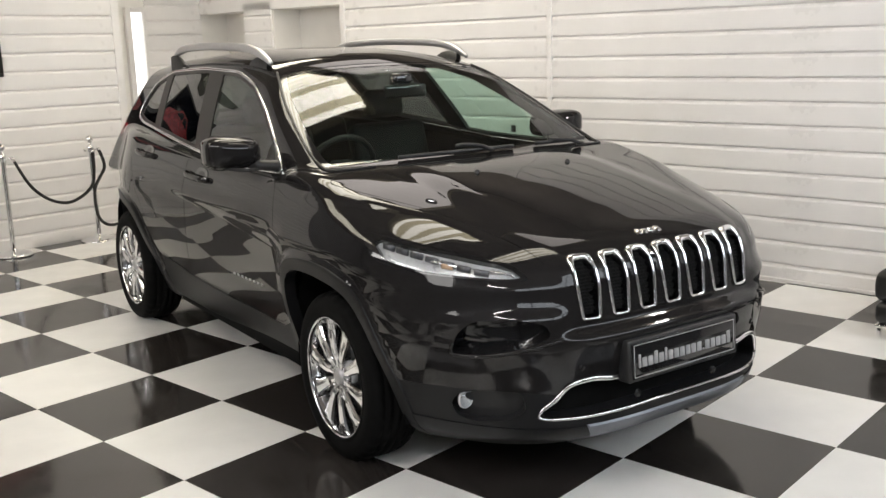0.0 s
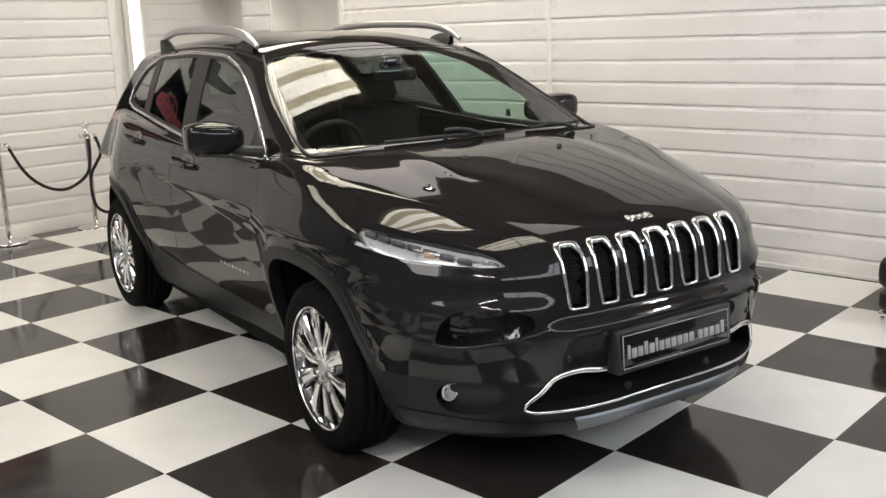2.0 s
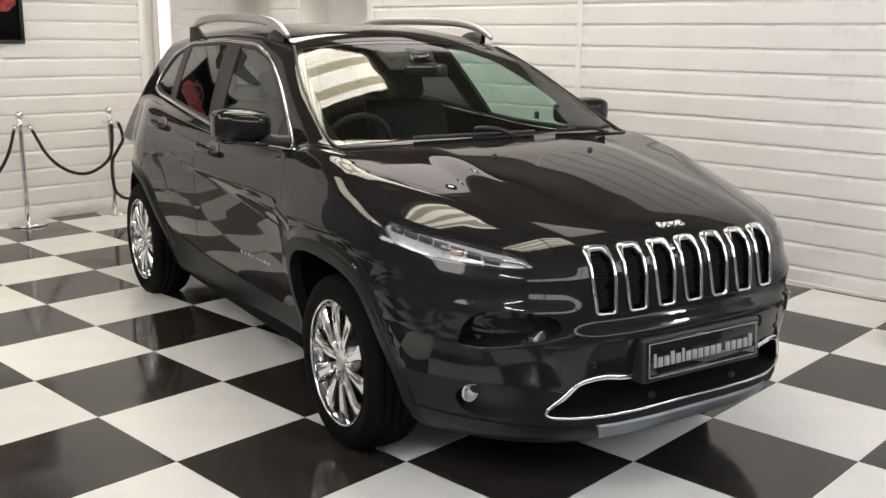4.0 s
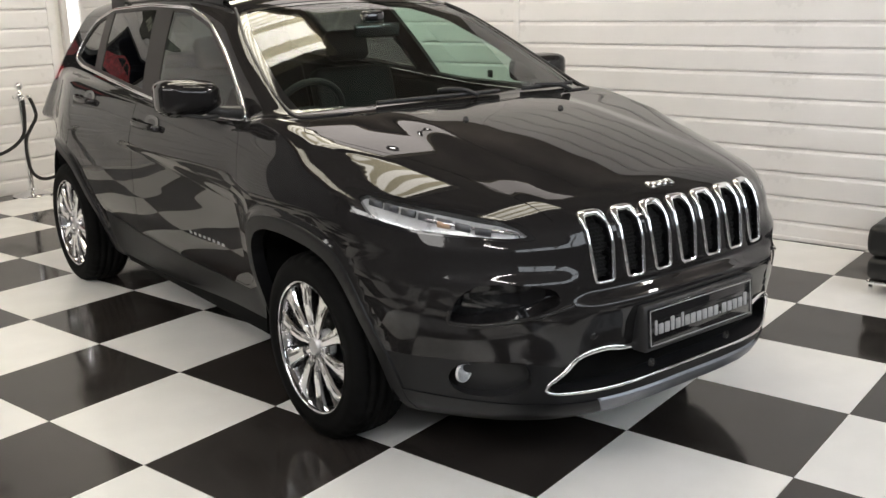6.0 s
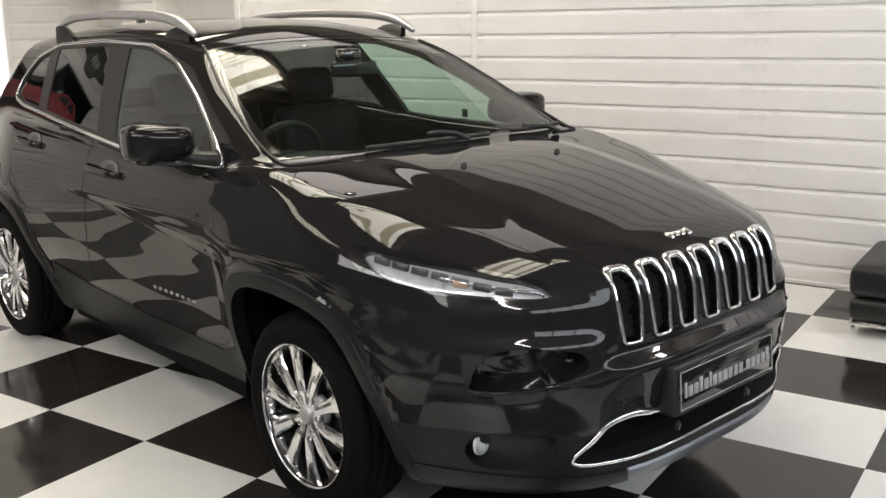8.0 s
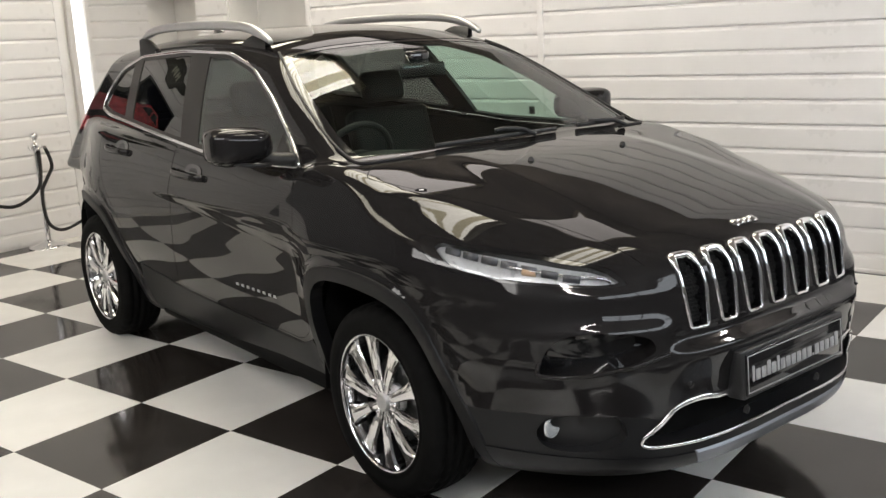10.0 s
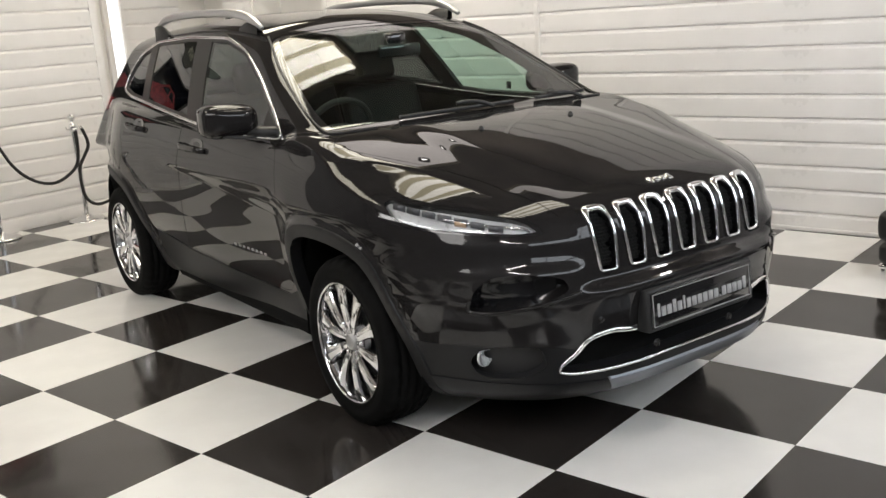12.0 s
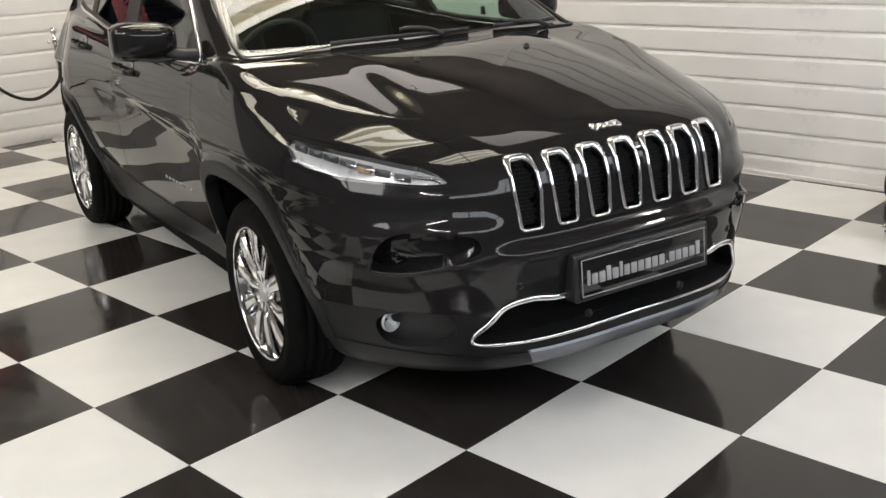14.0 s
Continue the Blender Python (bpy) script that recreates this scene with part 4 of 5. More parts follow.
# ---- wheels ----
def wheel_at(x, y, sign, steer=0.0):
    m = Matrix.Translation((x, y, 0.340)) @ Matrix.Rotation(math.radians(steer), 4, "Z") @ Matrix.Rotation(math.radians(90) * sign, 4, "Y")
    w = empty("wheel", m, "ten-spoke polished alloy wheel with a black road tyre", "")
    w.parent = car
    bm = bmesh.new()
    n = 144
    prof = [(0.238, -0.10), (0.255, -0.112), (0.295, -0.117), (0.323, -0.111), (0.338, -0.100), (0.347, -0.080), (0.350, -0.060), (0.343, -0.057), (0.343, -0.049), (0.351, -0.046), (0.352, -0.022), (0.344, -0.019), (0.344, -0.011), (0.352, -0.008), (0.352, 0.018), (0.344, 0.021), (0.344, 0.029), (0.352, 0.032), (0.351, 0.054), (0.343, 0.057), (0.343, 0.063), (0.348, 0.067), (0.346, 0.084), (0.337, 0.100), (0.323, 0.111), (0.316, 0.1115), (0.312, 0.115), (0.295, 0.1165), (0.272, 0.115), (0.262, 0.1115), (0.258, 0.114), (0.252, 0.1125), (0.240, 0.10)]
    rings = []
    for r, h in prof:
        ring = []
        for k in range(n):
            a = 2 * math.pi * k / n
            d = -0.006 if (k % 4 == 0 and r > 0.335 and abs(h) > 0.03) else 0.0
            down, across = -(r + d) * math.cos(a) * sign, (r + d) * math.sin(a)
            press = max(0.0, -0.3395 - down)                       # the tyre flattens where it stands
            ring.append(bm.verts.new((-(down + press) * sign, across, h + math.copysign(0.5 * press, h))))
        rings.append(ring)
    for a, b in zip(rings, rings[1:]):
        for k in range(n):
            bm.faces.new((a[k], a[(k + 1) % n], b[(k + 1) % n], b[k]))
    part("tyre", bm, M_RUBBER, w, "black tyre")
    bm = bmesh.new()
    lathe(bm, [(0.2525, 0.099), (0.2530, 0.107), (0.2490, 0.111), (0.2445, 0.108), (0.2420, 0.100), (0.240, 0.092), (0.232, 0.072), (0.222, 0.02), (0.218, -0.09)], 96)
    part("rim", bm, M_WHEEL, w, "polished rim")
    for k in range(10):
        bm = bmesh.new()
        rows = []
        for r, hw, h, ch in ((0.026, 0.0085, 0.085, 0.004), (0.045, 0.0115, 0.088, 0.004), (0.072, 0.0155, 0.092, 0.005), (0.085, 0.0185, 0.098, 0.006), (0.12, 0.0215, 0.1005, 0.007), (0.16, 0.0245, 0.1015, 0.008), (0.195, 0.029, 0.101, 0.008), (0.222, 0.037, 0.100, 0.007), (0.2435, 0.056, 0.0985, 0.004)):
            rows.append([bm.verts.new((r, c, z)) for c, z in ((-hw, h - 0.055), (-hw, h - 0.012), (-hw * 0.80, h - ch * 0.45), (-hw * 0.45, h - 0.0015), (0, h), (hw * 0.45, h - 0.0015), (hw * 0.80, h - ch * 0.45), (hw, h - 0.012), (hw, h - 0.055))])
        for a, b in zip(rows, rows[1:]):
            for j in range(8):
                bm.faces.new((a[j], b[j], b[j + 1], a[j + 1]))
        bm.faces.new(rows[0])
        bmesh.ops.rotate(bm, verts=bm.verts, matrix=Matrix.Rotation(2 * math.pi * (k + 0.25) / 10, 3, "Z"))
        bmesh.ops.recalc_face_normals(bm, faces=bm.faces)
        part("spoke", bm, M_WHEEL, w, smooth_faces=False)
    bm = bmesh.new()
    lathe(bm, [(0.0, 0.097), (0.016, 0.0965), (0.020, 0.095), (0.0215, 0.0935), (0.026, 0.0955), (0.030, 0.094), (0.033, 0.088), (0.035, 0.070), (0.078, 0.062), (0.082, 0.04)], 40)
    part("hub_cap", bm, M_SATIN, w, "satin hub cap")
    for k in range(5):
        a = 2 * math.pi * (2 * k + 0.75) / 10
        bm = bmesh.new()
        lathe(bm, [(0.0155, 0.062), (0.0155, 0.086), (0.0125, 0.088), (0.0115, 0.084), (0.0115, 0.066)], 16, Matrix.Translation((0.058 * math.cos(a), 0.058 * math.sin(a), 0)))
        part("nut_seat", bm, M_WHEEL, w)
        bm = bmesh.new()
        lathe(bm, [(0.0, 0.083), (0.006, 0.083), (0.0085, 0.079), (0.009, 0.062)], 6, Matrix.Translation((0.058 * math.cos(a), 0.058 * math.sin(a), 0)))
        part("wheel_nut", bm, M_CHROME, w)
    bm = bmesh.new()
    lathe(bm, [(0.06, 0.03), (0.155, 0.03), (0.157, 0.02), (0.157, 0.005), (0.155, 0.0), (0.06, 0.0)], 48)
    part("brake_disc", bm, material_disc, w, "grey brake disc")
    bm = bmesh.new()
    lathe(bm, [(0.0, -0.02), (0.21, -0.02)], 32)
    part("back_plate", bm, M_DARK, w)
    part("caliper", box((0.09, -0.09, -0.01), (0.175, 0.09, 0.05), 0.012), M_DARK, w)
    return w


material_disc = material("brake_disc_steel", (0.18, 0.18, 0.18), 0.35, metal=1.0, var=0.2, scale=30)
for y in (0.0, -WHEELBASE):
    wheel_at(0.80, y - 0.02, 1, -1.7 if y > -1 else 0.0)
    wheel_at(-0.80, y - 0.02, -1, -1.7 if y > -1 else 0.0)

# wheel wells and underside
for c in ARCHES:
    for s in (1, -1):
        bm = bmesh.new()
        line = arch_line(c, 0.012)
        a = [bm.verts.new((s * 0.46, p.x, p.y)) for p in line]
        b = [bm.verts.new((s * 0.855, p.x, p.y)) for p in line]
        for k in range(len(line)):
            j = (k + 1) % len(line)
            if line[k].y > 0.22 and line[j].y > 0.22:
                bm.faces.new((a[k], a[j], b[j], b[k]))
        bm.faces.new(a)
        part("wheel_well", bm, M_DARK, car, "black wheel well liner")
part("underside", box((-0.5, -3.45, 0.2), (0.5, 0.72, 0.34), 0.02), M_DARK, car, "dark underside")
for lo, hi in (((-0.79, -2.2, 0.205), (0.79, -0.5, 0.30)), ((-0.66, 0.45, 0.24), (0.66, 0.70, 0.34))):
    part("floor_pan", box(lo, hi, 0.02), M_DARK, car)


# ---- outer details ----
def side_x(y, z):
    px, py, pz = shell_point(np.array([0.0]), np.array([float(y)]), np.array([float(z)]), np.array([1.0]), np.array([0.0]), np.array([0.0]), 0.0, 1.3)
    return float(px[0])


def top_z(x, y):
    px, py, pz = shell_point(np.array([float(x)]), np.array([float(y)]), np.array([0.8]), np.array([0.0]), np.array([0.0]), np.array([1.0]), 0.0, 1.2)
    return float(pz[0])


def corner_point(u, v, out=0.0):
    o = CORNER.u * u + CORNER.v * v + CORNER.n * 0.25
    p = shell_point(*[np.array([float(c)]) for c in o], *[np.array([float(c)]) for c in CORNER.n], 0.0, 1.2)
    return Vector([float(c[0]) for c in p]) + CORNER.n * out


def flip(bm, s):
    if s < 0:
        bmesh.ops.scale(bm, vec=(-1, 1, 1), verts=bm.verts)
        bmesh.ops.reverse_faces(bm, faces=bm.faces)
    return bm


line = [p for p in inset(glass_outline, 0.001)]
ring = [Vector((side_x(p.x, p.y) + 0.003, p.x, p.y)) for p in line]
for s in (1, -1):
    bm = bmesh.new()
    sweep(bm, ring, oval(0.0085, 0.005, 8), up=Vector((1, 0, 0.3)), closed=True)
    part("window_trim", flip(bm, s), M_CHROME, car, "chrome strip round the side windows")

    # door mirror
    inward = 0.0 if s > 0 else 0.125
    mirror = empty("door_mirror", Matrix.Identity(4), "dark grey door mirror with a black foot", "")
    mirror.parent = car
    bm = bmesh.new()
    n, rows = 40, []
    for y, kx, kz, dz in ((-0.592, 0.03, 0.015, 0.012), (-0.596, 0.075, 0.032, 0.010), (-0.610, 0.108, 0.052, 0.006), (-0.635, 0.130, 0.066, 0.002), (-0.670, 0.140, 0.072, 0.0), (-0.72, 0.142, 0.073, 0.0), (-0.765, 0.138, 0.070, 0.0), (-0.775, 0.132, 0.066, 0.0)):
        edge = []
        for a, b in oval(kx * 0.9, kz, n, 4.2):
            b += 0.010 * (a / 0.14) if b > 0 else -0.012 * (a / 0.14)      # taller towards the outer end's top, shallower below
            b -= 0.006 * max(0.0, min(1.0, 1 - abs(b) / 0.02))
            edge.append(bm.verts.new((1.005 - inward + a + 0.12 * (y + 0.69), y - 0.10 * max(0.0, a) + 0.04 * a, 1.214 + b * (1 - 0.18 * max(0.0, a / 0.14) ** 2) + dz + 0.03 * a)))
        rows.append(edge)
    for a, b in zip(rows, rows[1:]):
        for j in range(n):
            bm.faces.new((a[j], a[(j + 1) % n], b[(j + 1) % n], b[j]))
    bm.faces.new(rows[0])
    bmesh.ops.recalc_face_normals(bm, faces=bm.faces)
    part("mirror_cap", flip(bm, s), M_PAINT, mirror, "dark grey painted cap")
    bm = bmesh.new()
    bm.faces.new([bm.verts.new((0.999 - inward + 0.9 * a, -0.772 - 0.02 * a, 1.214 + b + 0.03 * a)) for a, b in oval(0.118, 0.056, n, 3.6)])
    part("mirror_glass", flip(bm, s), M_CHROME, mirror, "mirror glass")
    bm = bmesh.new()
    sweep(bm, [(0.80, -0.62, 1.148), (0.83, -0.625, 1.150), (0.865, -0.645, 1.152), (0.90, -0.665, 1.158), (0.94, -0.675, 1.168)], oval(0.048, 0.024, 12, 3.0), up=Vector((0, 0, 1)))
    part("mirror_foot", flip(bm, s), M_TRIM, mirror, "black plastic foot")
    bm = bmesh.new()
    sweep(bm, spline([(0.86 - inward * 0.3, -0.655, 1.143), (0.955 - inward, -0.625, 1.140), (1.03 - inward, -0.632, 1.150), (1.10 - inward, -0.66, 1.168)], 6), oval(0.012, 0.008, 8, 3), up=Vector((0, 0, 1)))
    part("mirror_base", flip(bm, s), M_TRIM, mirror, "black lower edge of the mirror")
    # black corner panel that carries the mirror
    bm = bmesh.new()
    rows = [[(-0.545, 1.128), (-0.735, 1.126)], [(-0.60, 1.165), (-0.735, 1.17)], [(-0.655, 1.205), (-0.732, 1.21)], [(-0.700, 1.235), (-0.728, 1.238)]]
    rows = [[bm.verts.new((side_x(y, z) + 0.001, y, z)) for y, z in r] for r in rows]
    for p, q in zip(rows, rows[1:]):
        bm.faces.new((p[0], p[1], q[1], q[0]))
    bmesh.ops.recalc_face_normals(bm, faces=bm.faces)
    bmesh.ops.solidify(bm, geom=bm.faces[:], thickness=0.006)
    part("mirror_sail", flip(bm, s), M_TRIM, mirror, "black triangular corner panel")

    # handles
    for y0, y1, z in ((-1.27, -1.56, 1.033), (-2.16, -2.42, 1.088)):
        handle = empty("door_handle", Matrix.Identity(4), "dark grey door handle over a black cup", "")
        handle.parent = car
        ym = (y0 + y1) / 2 + 0.04
        xs = side_x(ym, z)
        bm = bmesh.new()
        pts = spline([(side_x(y0, z) + 0.002, y0, z - 0.006), (xs + 0.030, y0 - 0.03, z - 0.003), (xs + 0.036, (y0 + y1) / 2, z), (xs + 0.030, y1 + 0.03, z + 0.004), (side_x(y1, z) + 0.002, y1, z + 0.006)], 5)
        sweep(bm, pts, oval(0.008, 0.016, 10), up=Vector((0, 0, 1)))
        part("grip", flip(bm, s), M_PAINT, handle, "dark grey painted grip")
        bm = bmesh.new()
        c = [bm.verts.new((side_x(ym + a, z + 0.012 + b) + 0.0025, ym + a, z + 0.012 + b)) for a, b in oval(0.085, 0.036, 20, 2.4)]
        mid = bm.verts.new((xs - 0.006, ym, z + 0.012))
        for k in range(20):
            bm.faces.new((c[k], c[(k + 1) % 20], mid))
        part("cup", flip(bm, s), M_GLOSS, handle, "dark handle cup")

    # roof rail
    rail = empty("roof_rail", Matrix.Identity(4), "satin silver roof rail on black feet", "")
    rail.parent = car
    bm = bmesh.new()
    pts = spline([(0.592, -1.13, 1.588), (0.592, -1.22, 1.626), (0.59, -1.34, 1.655), (0.587, -1.55, 1.673), (0.579, -2.0, 1.684), (0.569, -2.35, 1.678), (0.557, -2.52, 1.660), (0.554, -2.64, 1.626)], 6)
    k = len(pts)
    sweep(bm, pts, oval(0.018, 0.021, 12, 2.6), up=Vector((0, 0, 1)), scale=[0.55 + 0.45 * min(1, 6 * i / k, 6 * (k - 1 - i) / k) for i in range(k)])
    part("rail_bar", flip(bm, s), M_SATIN, rail, "satin silver bar")
    for a, b in ((-1.19, -1.40), (-2.40, -2.60)):
        bm = bmesh.new()
        rows = []
        for i in range(7):
            y = a + (b - a) * i / 6
            zt = top_z(0.577, y)
            bar = min(pts, key=lambda p: abs(p.y - y)).z
            h = max(0.004, (bar - zt - 0.008) * (1 - ((i / 6) ** 1.6 if a > -2 else (1 - i / 6) ** 1.6) * 0.93))
            rows.append([bm.verts.new((0.577 + dx, y, zz)) for dx, zz in ((-0.016, zt - 0.01), (-0.013, zt + h), (0.013, zt + h), (0.016, zt - 0.02))])
        for p, q in zip(rows, rows[1:]):
            for j in range(3):
                bm.faces.new((p[j], p[j + 1], q[j + 1], q[j]))
        part("foot", flip(bm, s), M_TRIM, rail, "black foot")

    # fog lamp
    fog = empty("fog_lamp", Matrix.Identity(4), "round clear fog lamp in a chrome bowl", "")
    fog.parent = car
    aim = Matrix.Translation(corner_point(0.25, 0.412, -0.020)) @ Matrix.Rotation(math.radians(-90), 4, "X") @ Matrix.Rotation(math.radians(-8), 4, "Y")
    bm = bmesh.new()
    lathe(bm, [(0.006, -0.03), (0.021, -0.02), (0.029, -0.006), (0.031, 0.0), (0.034, 0.0), (0.0345, -0.010)], 28, aim)
    part("bowl", flip(bm, s), M_REFL, fog, "silver bowl")
    bm = bmesh.new()
    lathe(bm, [(0.0005, 0.010), (0.012, 0.009), (0.023, 0.006), (0.031, 0.0)], 28, aim)
    part("lens", flip(bm, s), M_LENS, fog, "clear lens").visible_shadow = False

    # lips round the lower lamp pocket
    bm = bmesh.new()
    sweep(bm, spline([corner_point(u, v, -0.002) for u, v in ((u + 0.045, v) for u, v in ((0.188, 0.640), (0.180, 0.608), (0.200, 0.595), (0.30, 0.597), (0.426, 0.620), (0.50, 0.640), (0.543, 0.652)))], 5), oval(0.008, 0.008, 8), up=Vector((0, 0, 1)))
    part("pocket_lip", flip(bm, s), M_PAINT, car, "painted lip under the lower lamp")

    # lamp blocks behind the headlamp lens
    for i in range(7):
        u = -0.091 + 0.063 * i
        v = 0.941 - 0.0085 * i - 0.0003 * i * i
        a = corner_point(u, v, -0.016)
        b = corner_point(u + 0.049, v - 0.007, -0.016)
        bm = bmesh.new()
        sweep(bm, [a, b], oval(0.006, 0.012, 8, 4), up=Vector((0, 0, 1)))
        part("light_block", flip(bm, s), M_BLOCK, car, "grey lamp element behind the headlamp lens")
    bm = bmesh.new()
    pts = [corner_point(u, v, -0.012) for u, v in ((0.122, 0.907), (0.209, 0.895), (0.296, 0.884), (0.361, 0.877), (0.40, 0.872), (0.42, 0.862))]
    sweep(bm, spline(pts, 4), oval(0.003, 0.005, 8), up=Vector((0, 0, 1)))
    part("light_guide", flip(bm, s), M_CHROME, car, "bright light guide line in the headlamp")
    bm = bmesh.new()
    sweep(bm, [corner_point(0.165, 0.895, -0.022), corner_point(0.207, 0.891, -0.022)], oval(0.01, 0.013, 10), up=Vector((0, 0, 1)))
    part("indicator", flip(bm, s), M_AMBER, car, "amber indicator bulb in the headlamp")

    # screen wiper and washer jet
    bm = bmesh.new()
    wx = (0.435, 0.24, 0.04, -0.18) if s > 0 else (-0.32, -0.44, -0.57, -0.70)
    base = [(x, y, top_z(x, y) + 0.014) for x, y in zip(wx, (-0.225, -0.207, -0.200, -0.203) if s > 0 else (-0.215, -0.228, -0.25, -0.29))]
    sweep(bm, spline(base, 6), oval(0.007, 0.009, 8, 3), up=Vector((0, 0, 1)))
    wp = empty("screen_wiper", Matrix.Identity(4), "black windscreen wiper lying along the cowl", "")
    wp.parent = car
    part("blade", bm, M_TRIM, wp)
    bm = bmesh.new()
    ax = -0.02 if s > 0 else -0.56
    arm = [(ax - 0.02, -0.175, top_z(ax, -0.175) + 0.012), (ax + 0.03, -0.20, top_z(ax, -0.20) + 0.030), (ax + 0.10, -0.225, top_z(ax, -0.225) + 0.030), (ax + 0.14, -0.24, top_z(ax + 0.14, -0.24) + 0.02)]
    sweep(bm, spline(arm, 5), oval(0.012, 0.009, 8, 3), up=Vector((0, 0, 1)))
    part("arm", bm, M_TRIM, wp)
    bm = bmesh.new()
    lathe(bm, [(0.0005, 0.014), (0.007, 0.012), (0.011, 0.006), (0.013, -0.004)], 16, Matrix.Translation((0.25 * s, 0.095, top_z(0.25, 0.095))))
    part("washer_jet", bm, M_TRIM, car, "small black washer jet on the bonnet")

# chrome line along the base of the windscreen pillar and the bonnet edge
for s in (1, -1):
    bm = bmesh.new()
    pts = [(s * x * 0.944, y, top_z(x * 0.944, y) + 0.003) for x, y in ((0.62, -1.085), (0.665, -0.97), (0.725, -0.81), (0.775, -0.61), (0.808, -0.43), (0.815, -0.30), (0.80, -0.235), (0.72, -0.215), (0.60, -0.20))]
    sweep(bm, spline(pts, 5), oval(0.006, 0.005, 8), up=Vector((0, 0, 1)))
    part("windscreen_seal", bm, M_TRIM, car, "black windscreen seal")
    for x, z in ((0.45, 0.545), (0.20, 0.40)):
        bm = bmesh.new()
        lathe(bm, [(0.0005, 0.003), (0.010, 0.003), (0.0115, 0.001), (0.0125, -0.002), (0.014, 0.0015), (0.0155, -0.004)], 20, Matrix.Translation((s * x, nose_y(x, z), z)) @ Matrix.Rotation(math.radians(-90), 4, "X") @ Matrix.Rotation(math.radians(18 * s if x > 0.3 else 0), 4, "Y"))
        part("parking_sensor", bm, M_PAINT, car, "round painted parking sensor")
# number plate with its dealer's lettering as plain bars
plate = empty("number_plate", pose(0.01, 1.030, 0.548, 4, 0, 0), "black number plate with a pale border and pale lettering bars", "")
plate.parent = car
part("holder", box((-0.285, -0.06, -0.080), (0.285, 0.0, 0.074), 0.008), M_TRIM, plate, "black plate holder")
part("plate", box((-0.271, -0.002, -0.068), (0.271, 0.004, 0.062), 0.002), M_GLOSS, plate, "gloss black plate")
for lo, hi in (((-0.264, 0.004, 0.053), (0.264, 0.0052, 0.056)), ((-0.264, 0.004, -0.062), (0.264, 0.0052, -0.059)), ((-0.264, 0.004, -0.059), (-0.261, 0.0052, 0.053)), ((0.261, 0.004, -0.059), (0.264, 0.0052, 0.053))):
    part("border_line", box(lo, hi), M_LETTER, plate)
x = 0.243
for ch in "iaalaiaaaaaadaaaal":
    w = {"i": 0.012, "l": 0.018, "d": 0.009}.get(ch, 0.024)
    h = {"l": 0.018, "d": -0.020, "i": 0.020}.get(ch, 0.006)
    part("letter_bar", box((x - w, 0.004, -0.028), (x, 0.0062, h), 0.002, 1), M_LETTER, plate)
    x -= w + 0.006

# maker's mark on the bonnet and model mark on the door, as plain bars
for k, (w, h) in enumerate(((0.022, 0.036), (0.025, 0.026), (0.025, 0.026), (0.025, 0.034))):
    xx = 0.036 - 0.032 * k
    m = pose(xx, 0.815, top_z(xx, 0.815) + 0.002, -22, 0, 0)
    part("maker_mark", box((-w / 2, -h / 2, -0.004), (w / 2, h / 2, 0.004), 0.006, 2, m), M_CHROME, car, "chrome bar of the maker's mark")
for k in range(8):
    y = -1.11 + 0.046 * k
    for s in (1, -1):
        xx = side_x(y, 0.575)
        bm = box((xx - 0.002, y - 0.012, 0.570), (xx + 0.0015, y + 0.012, 0.583), 0.001, 1)
        part("model_mark", flip(bm, s), M_SATIN, car, "small chrome bar of the model mark")

bm = bmesh.new()
rows = []
for y, h, w in ((-2.70, 0.004, 0.006), (-2.76, 0.03, 0.014), (-2.82, 0.055, 0.018), (-2.88, 0.066, 0.016), (-2.90, 0.05, 0.008)):
    zt = top_z(0, y)
    rows.append([bm.verts.new((a, y, zt + b)) for a, b in ((-w, -0.01), (-w * 0.5, h * 0.8), (0, h), (w * 0.5, h * 0.8), (w, -0.01))])
for a, b in zip(rows, rows[1:]):
    for j in range(4):
        bm.faces.new((a[j], a[j + 1], b[j + 1], b[j]))
part("aerial", bm, M_GLOSS, car, "dark fin aerial on the roof")

# ---- cabin ----
bm = bmesh.new()
rows = []
for k in range(25):
    xx = -0.75 + 1.5 * k / 24
    hump = 0.035 * math.exp(-((xx - 0.36) / 0.2) ** 2)
    rows.append([bm.verts.new((xx, y, z)) for y, z in ((-0.27, 1.10), (-0.40, 1.115), (-0.60, 1.105 + hump * 0.6), (-0.74, 1.085 + hump), (-0.80, 1.04 + hump), (-0.82, 0.95), (-0.76, 0.75), (-0.65, 0.6))])
for a, b in zip(rows, rows[1:]):
    for j in range(7):
        bm.faces.new((a[j], a[j + 1], b[j + 1], b[j]))
part("dashboard", bm, M_IN, car, "dark grey dashboard")
sw = empty("steering_wheel", Matrix.Translation((0.38, -0.87, 1.06)) @ Matrix.Rotation(math.radians(66), 4, "X"), "black leather steering wheel", "")
sw.parent = car
bm = bmesh.new()
sweep(bm, [(0.185 * math.cos(a), 0.185 * math.sin(a), 0) for a in np.linspace(0, 2 * math.pi, 48, endpoint=False)], oval(0.015, 0.015, 10), closed=True)
part("rim", bm, M_IN, sw)
bm = bmesh.new()
add_box(bm, (-0.06, -0.06, -0.03), (0.06, 0.06, 0.02), 0.02)
part("airbag_cover", bm, M_IN, sw)
for a, b in (((-0.18, -0.02, -0.008), (-0.05, 0.02, 0.008)), ((0.05, -0.02, -0.008), (0.18, 0.02, 0.008)), ((-0.02, -0.18, -0.008), (0.02, -0.05, 0.008))):
    part("wheel_spoke", box(a, b, 0.006), M_IN, sw)


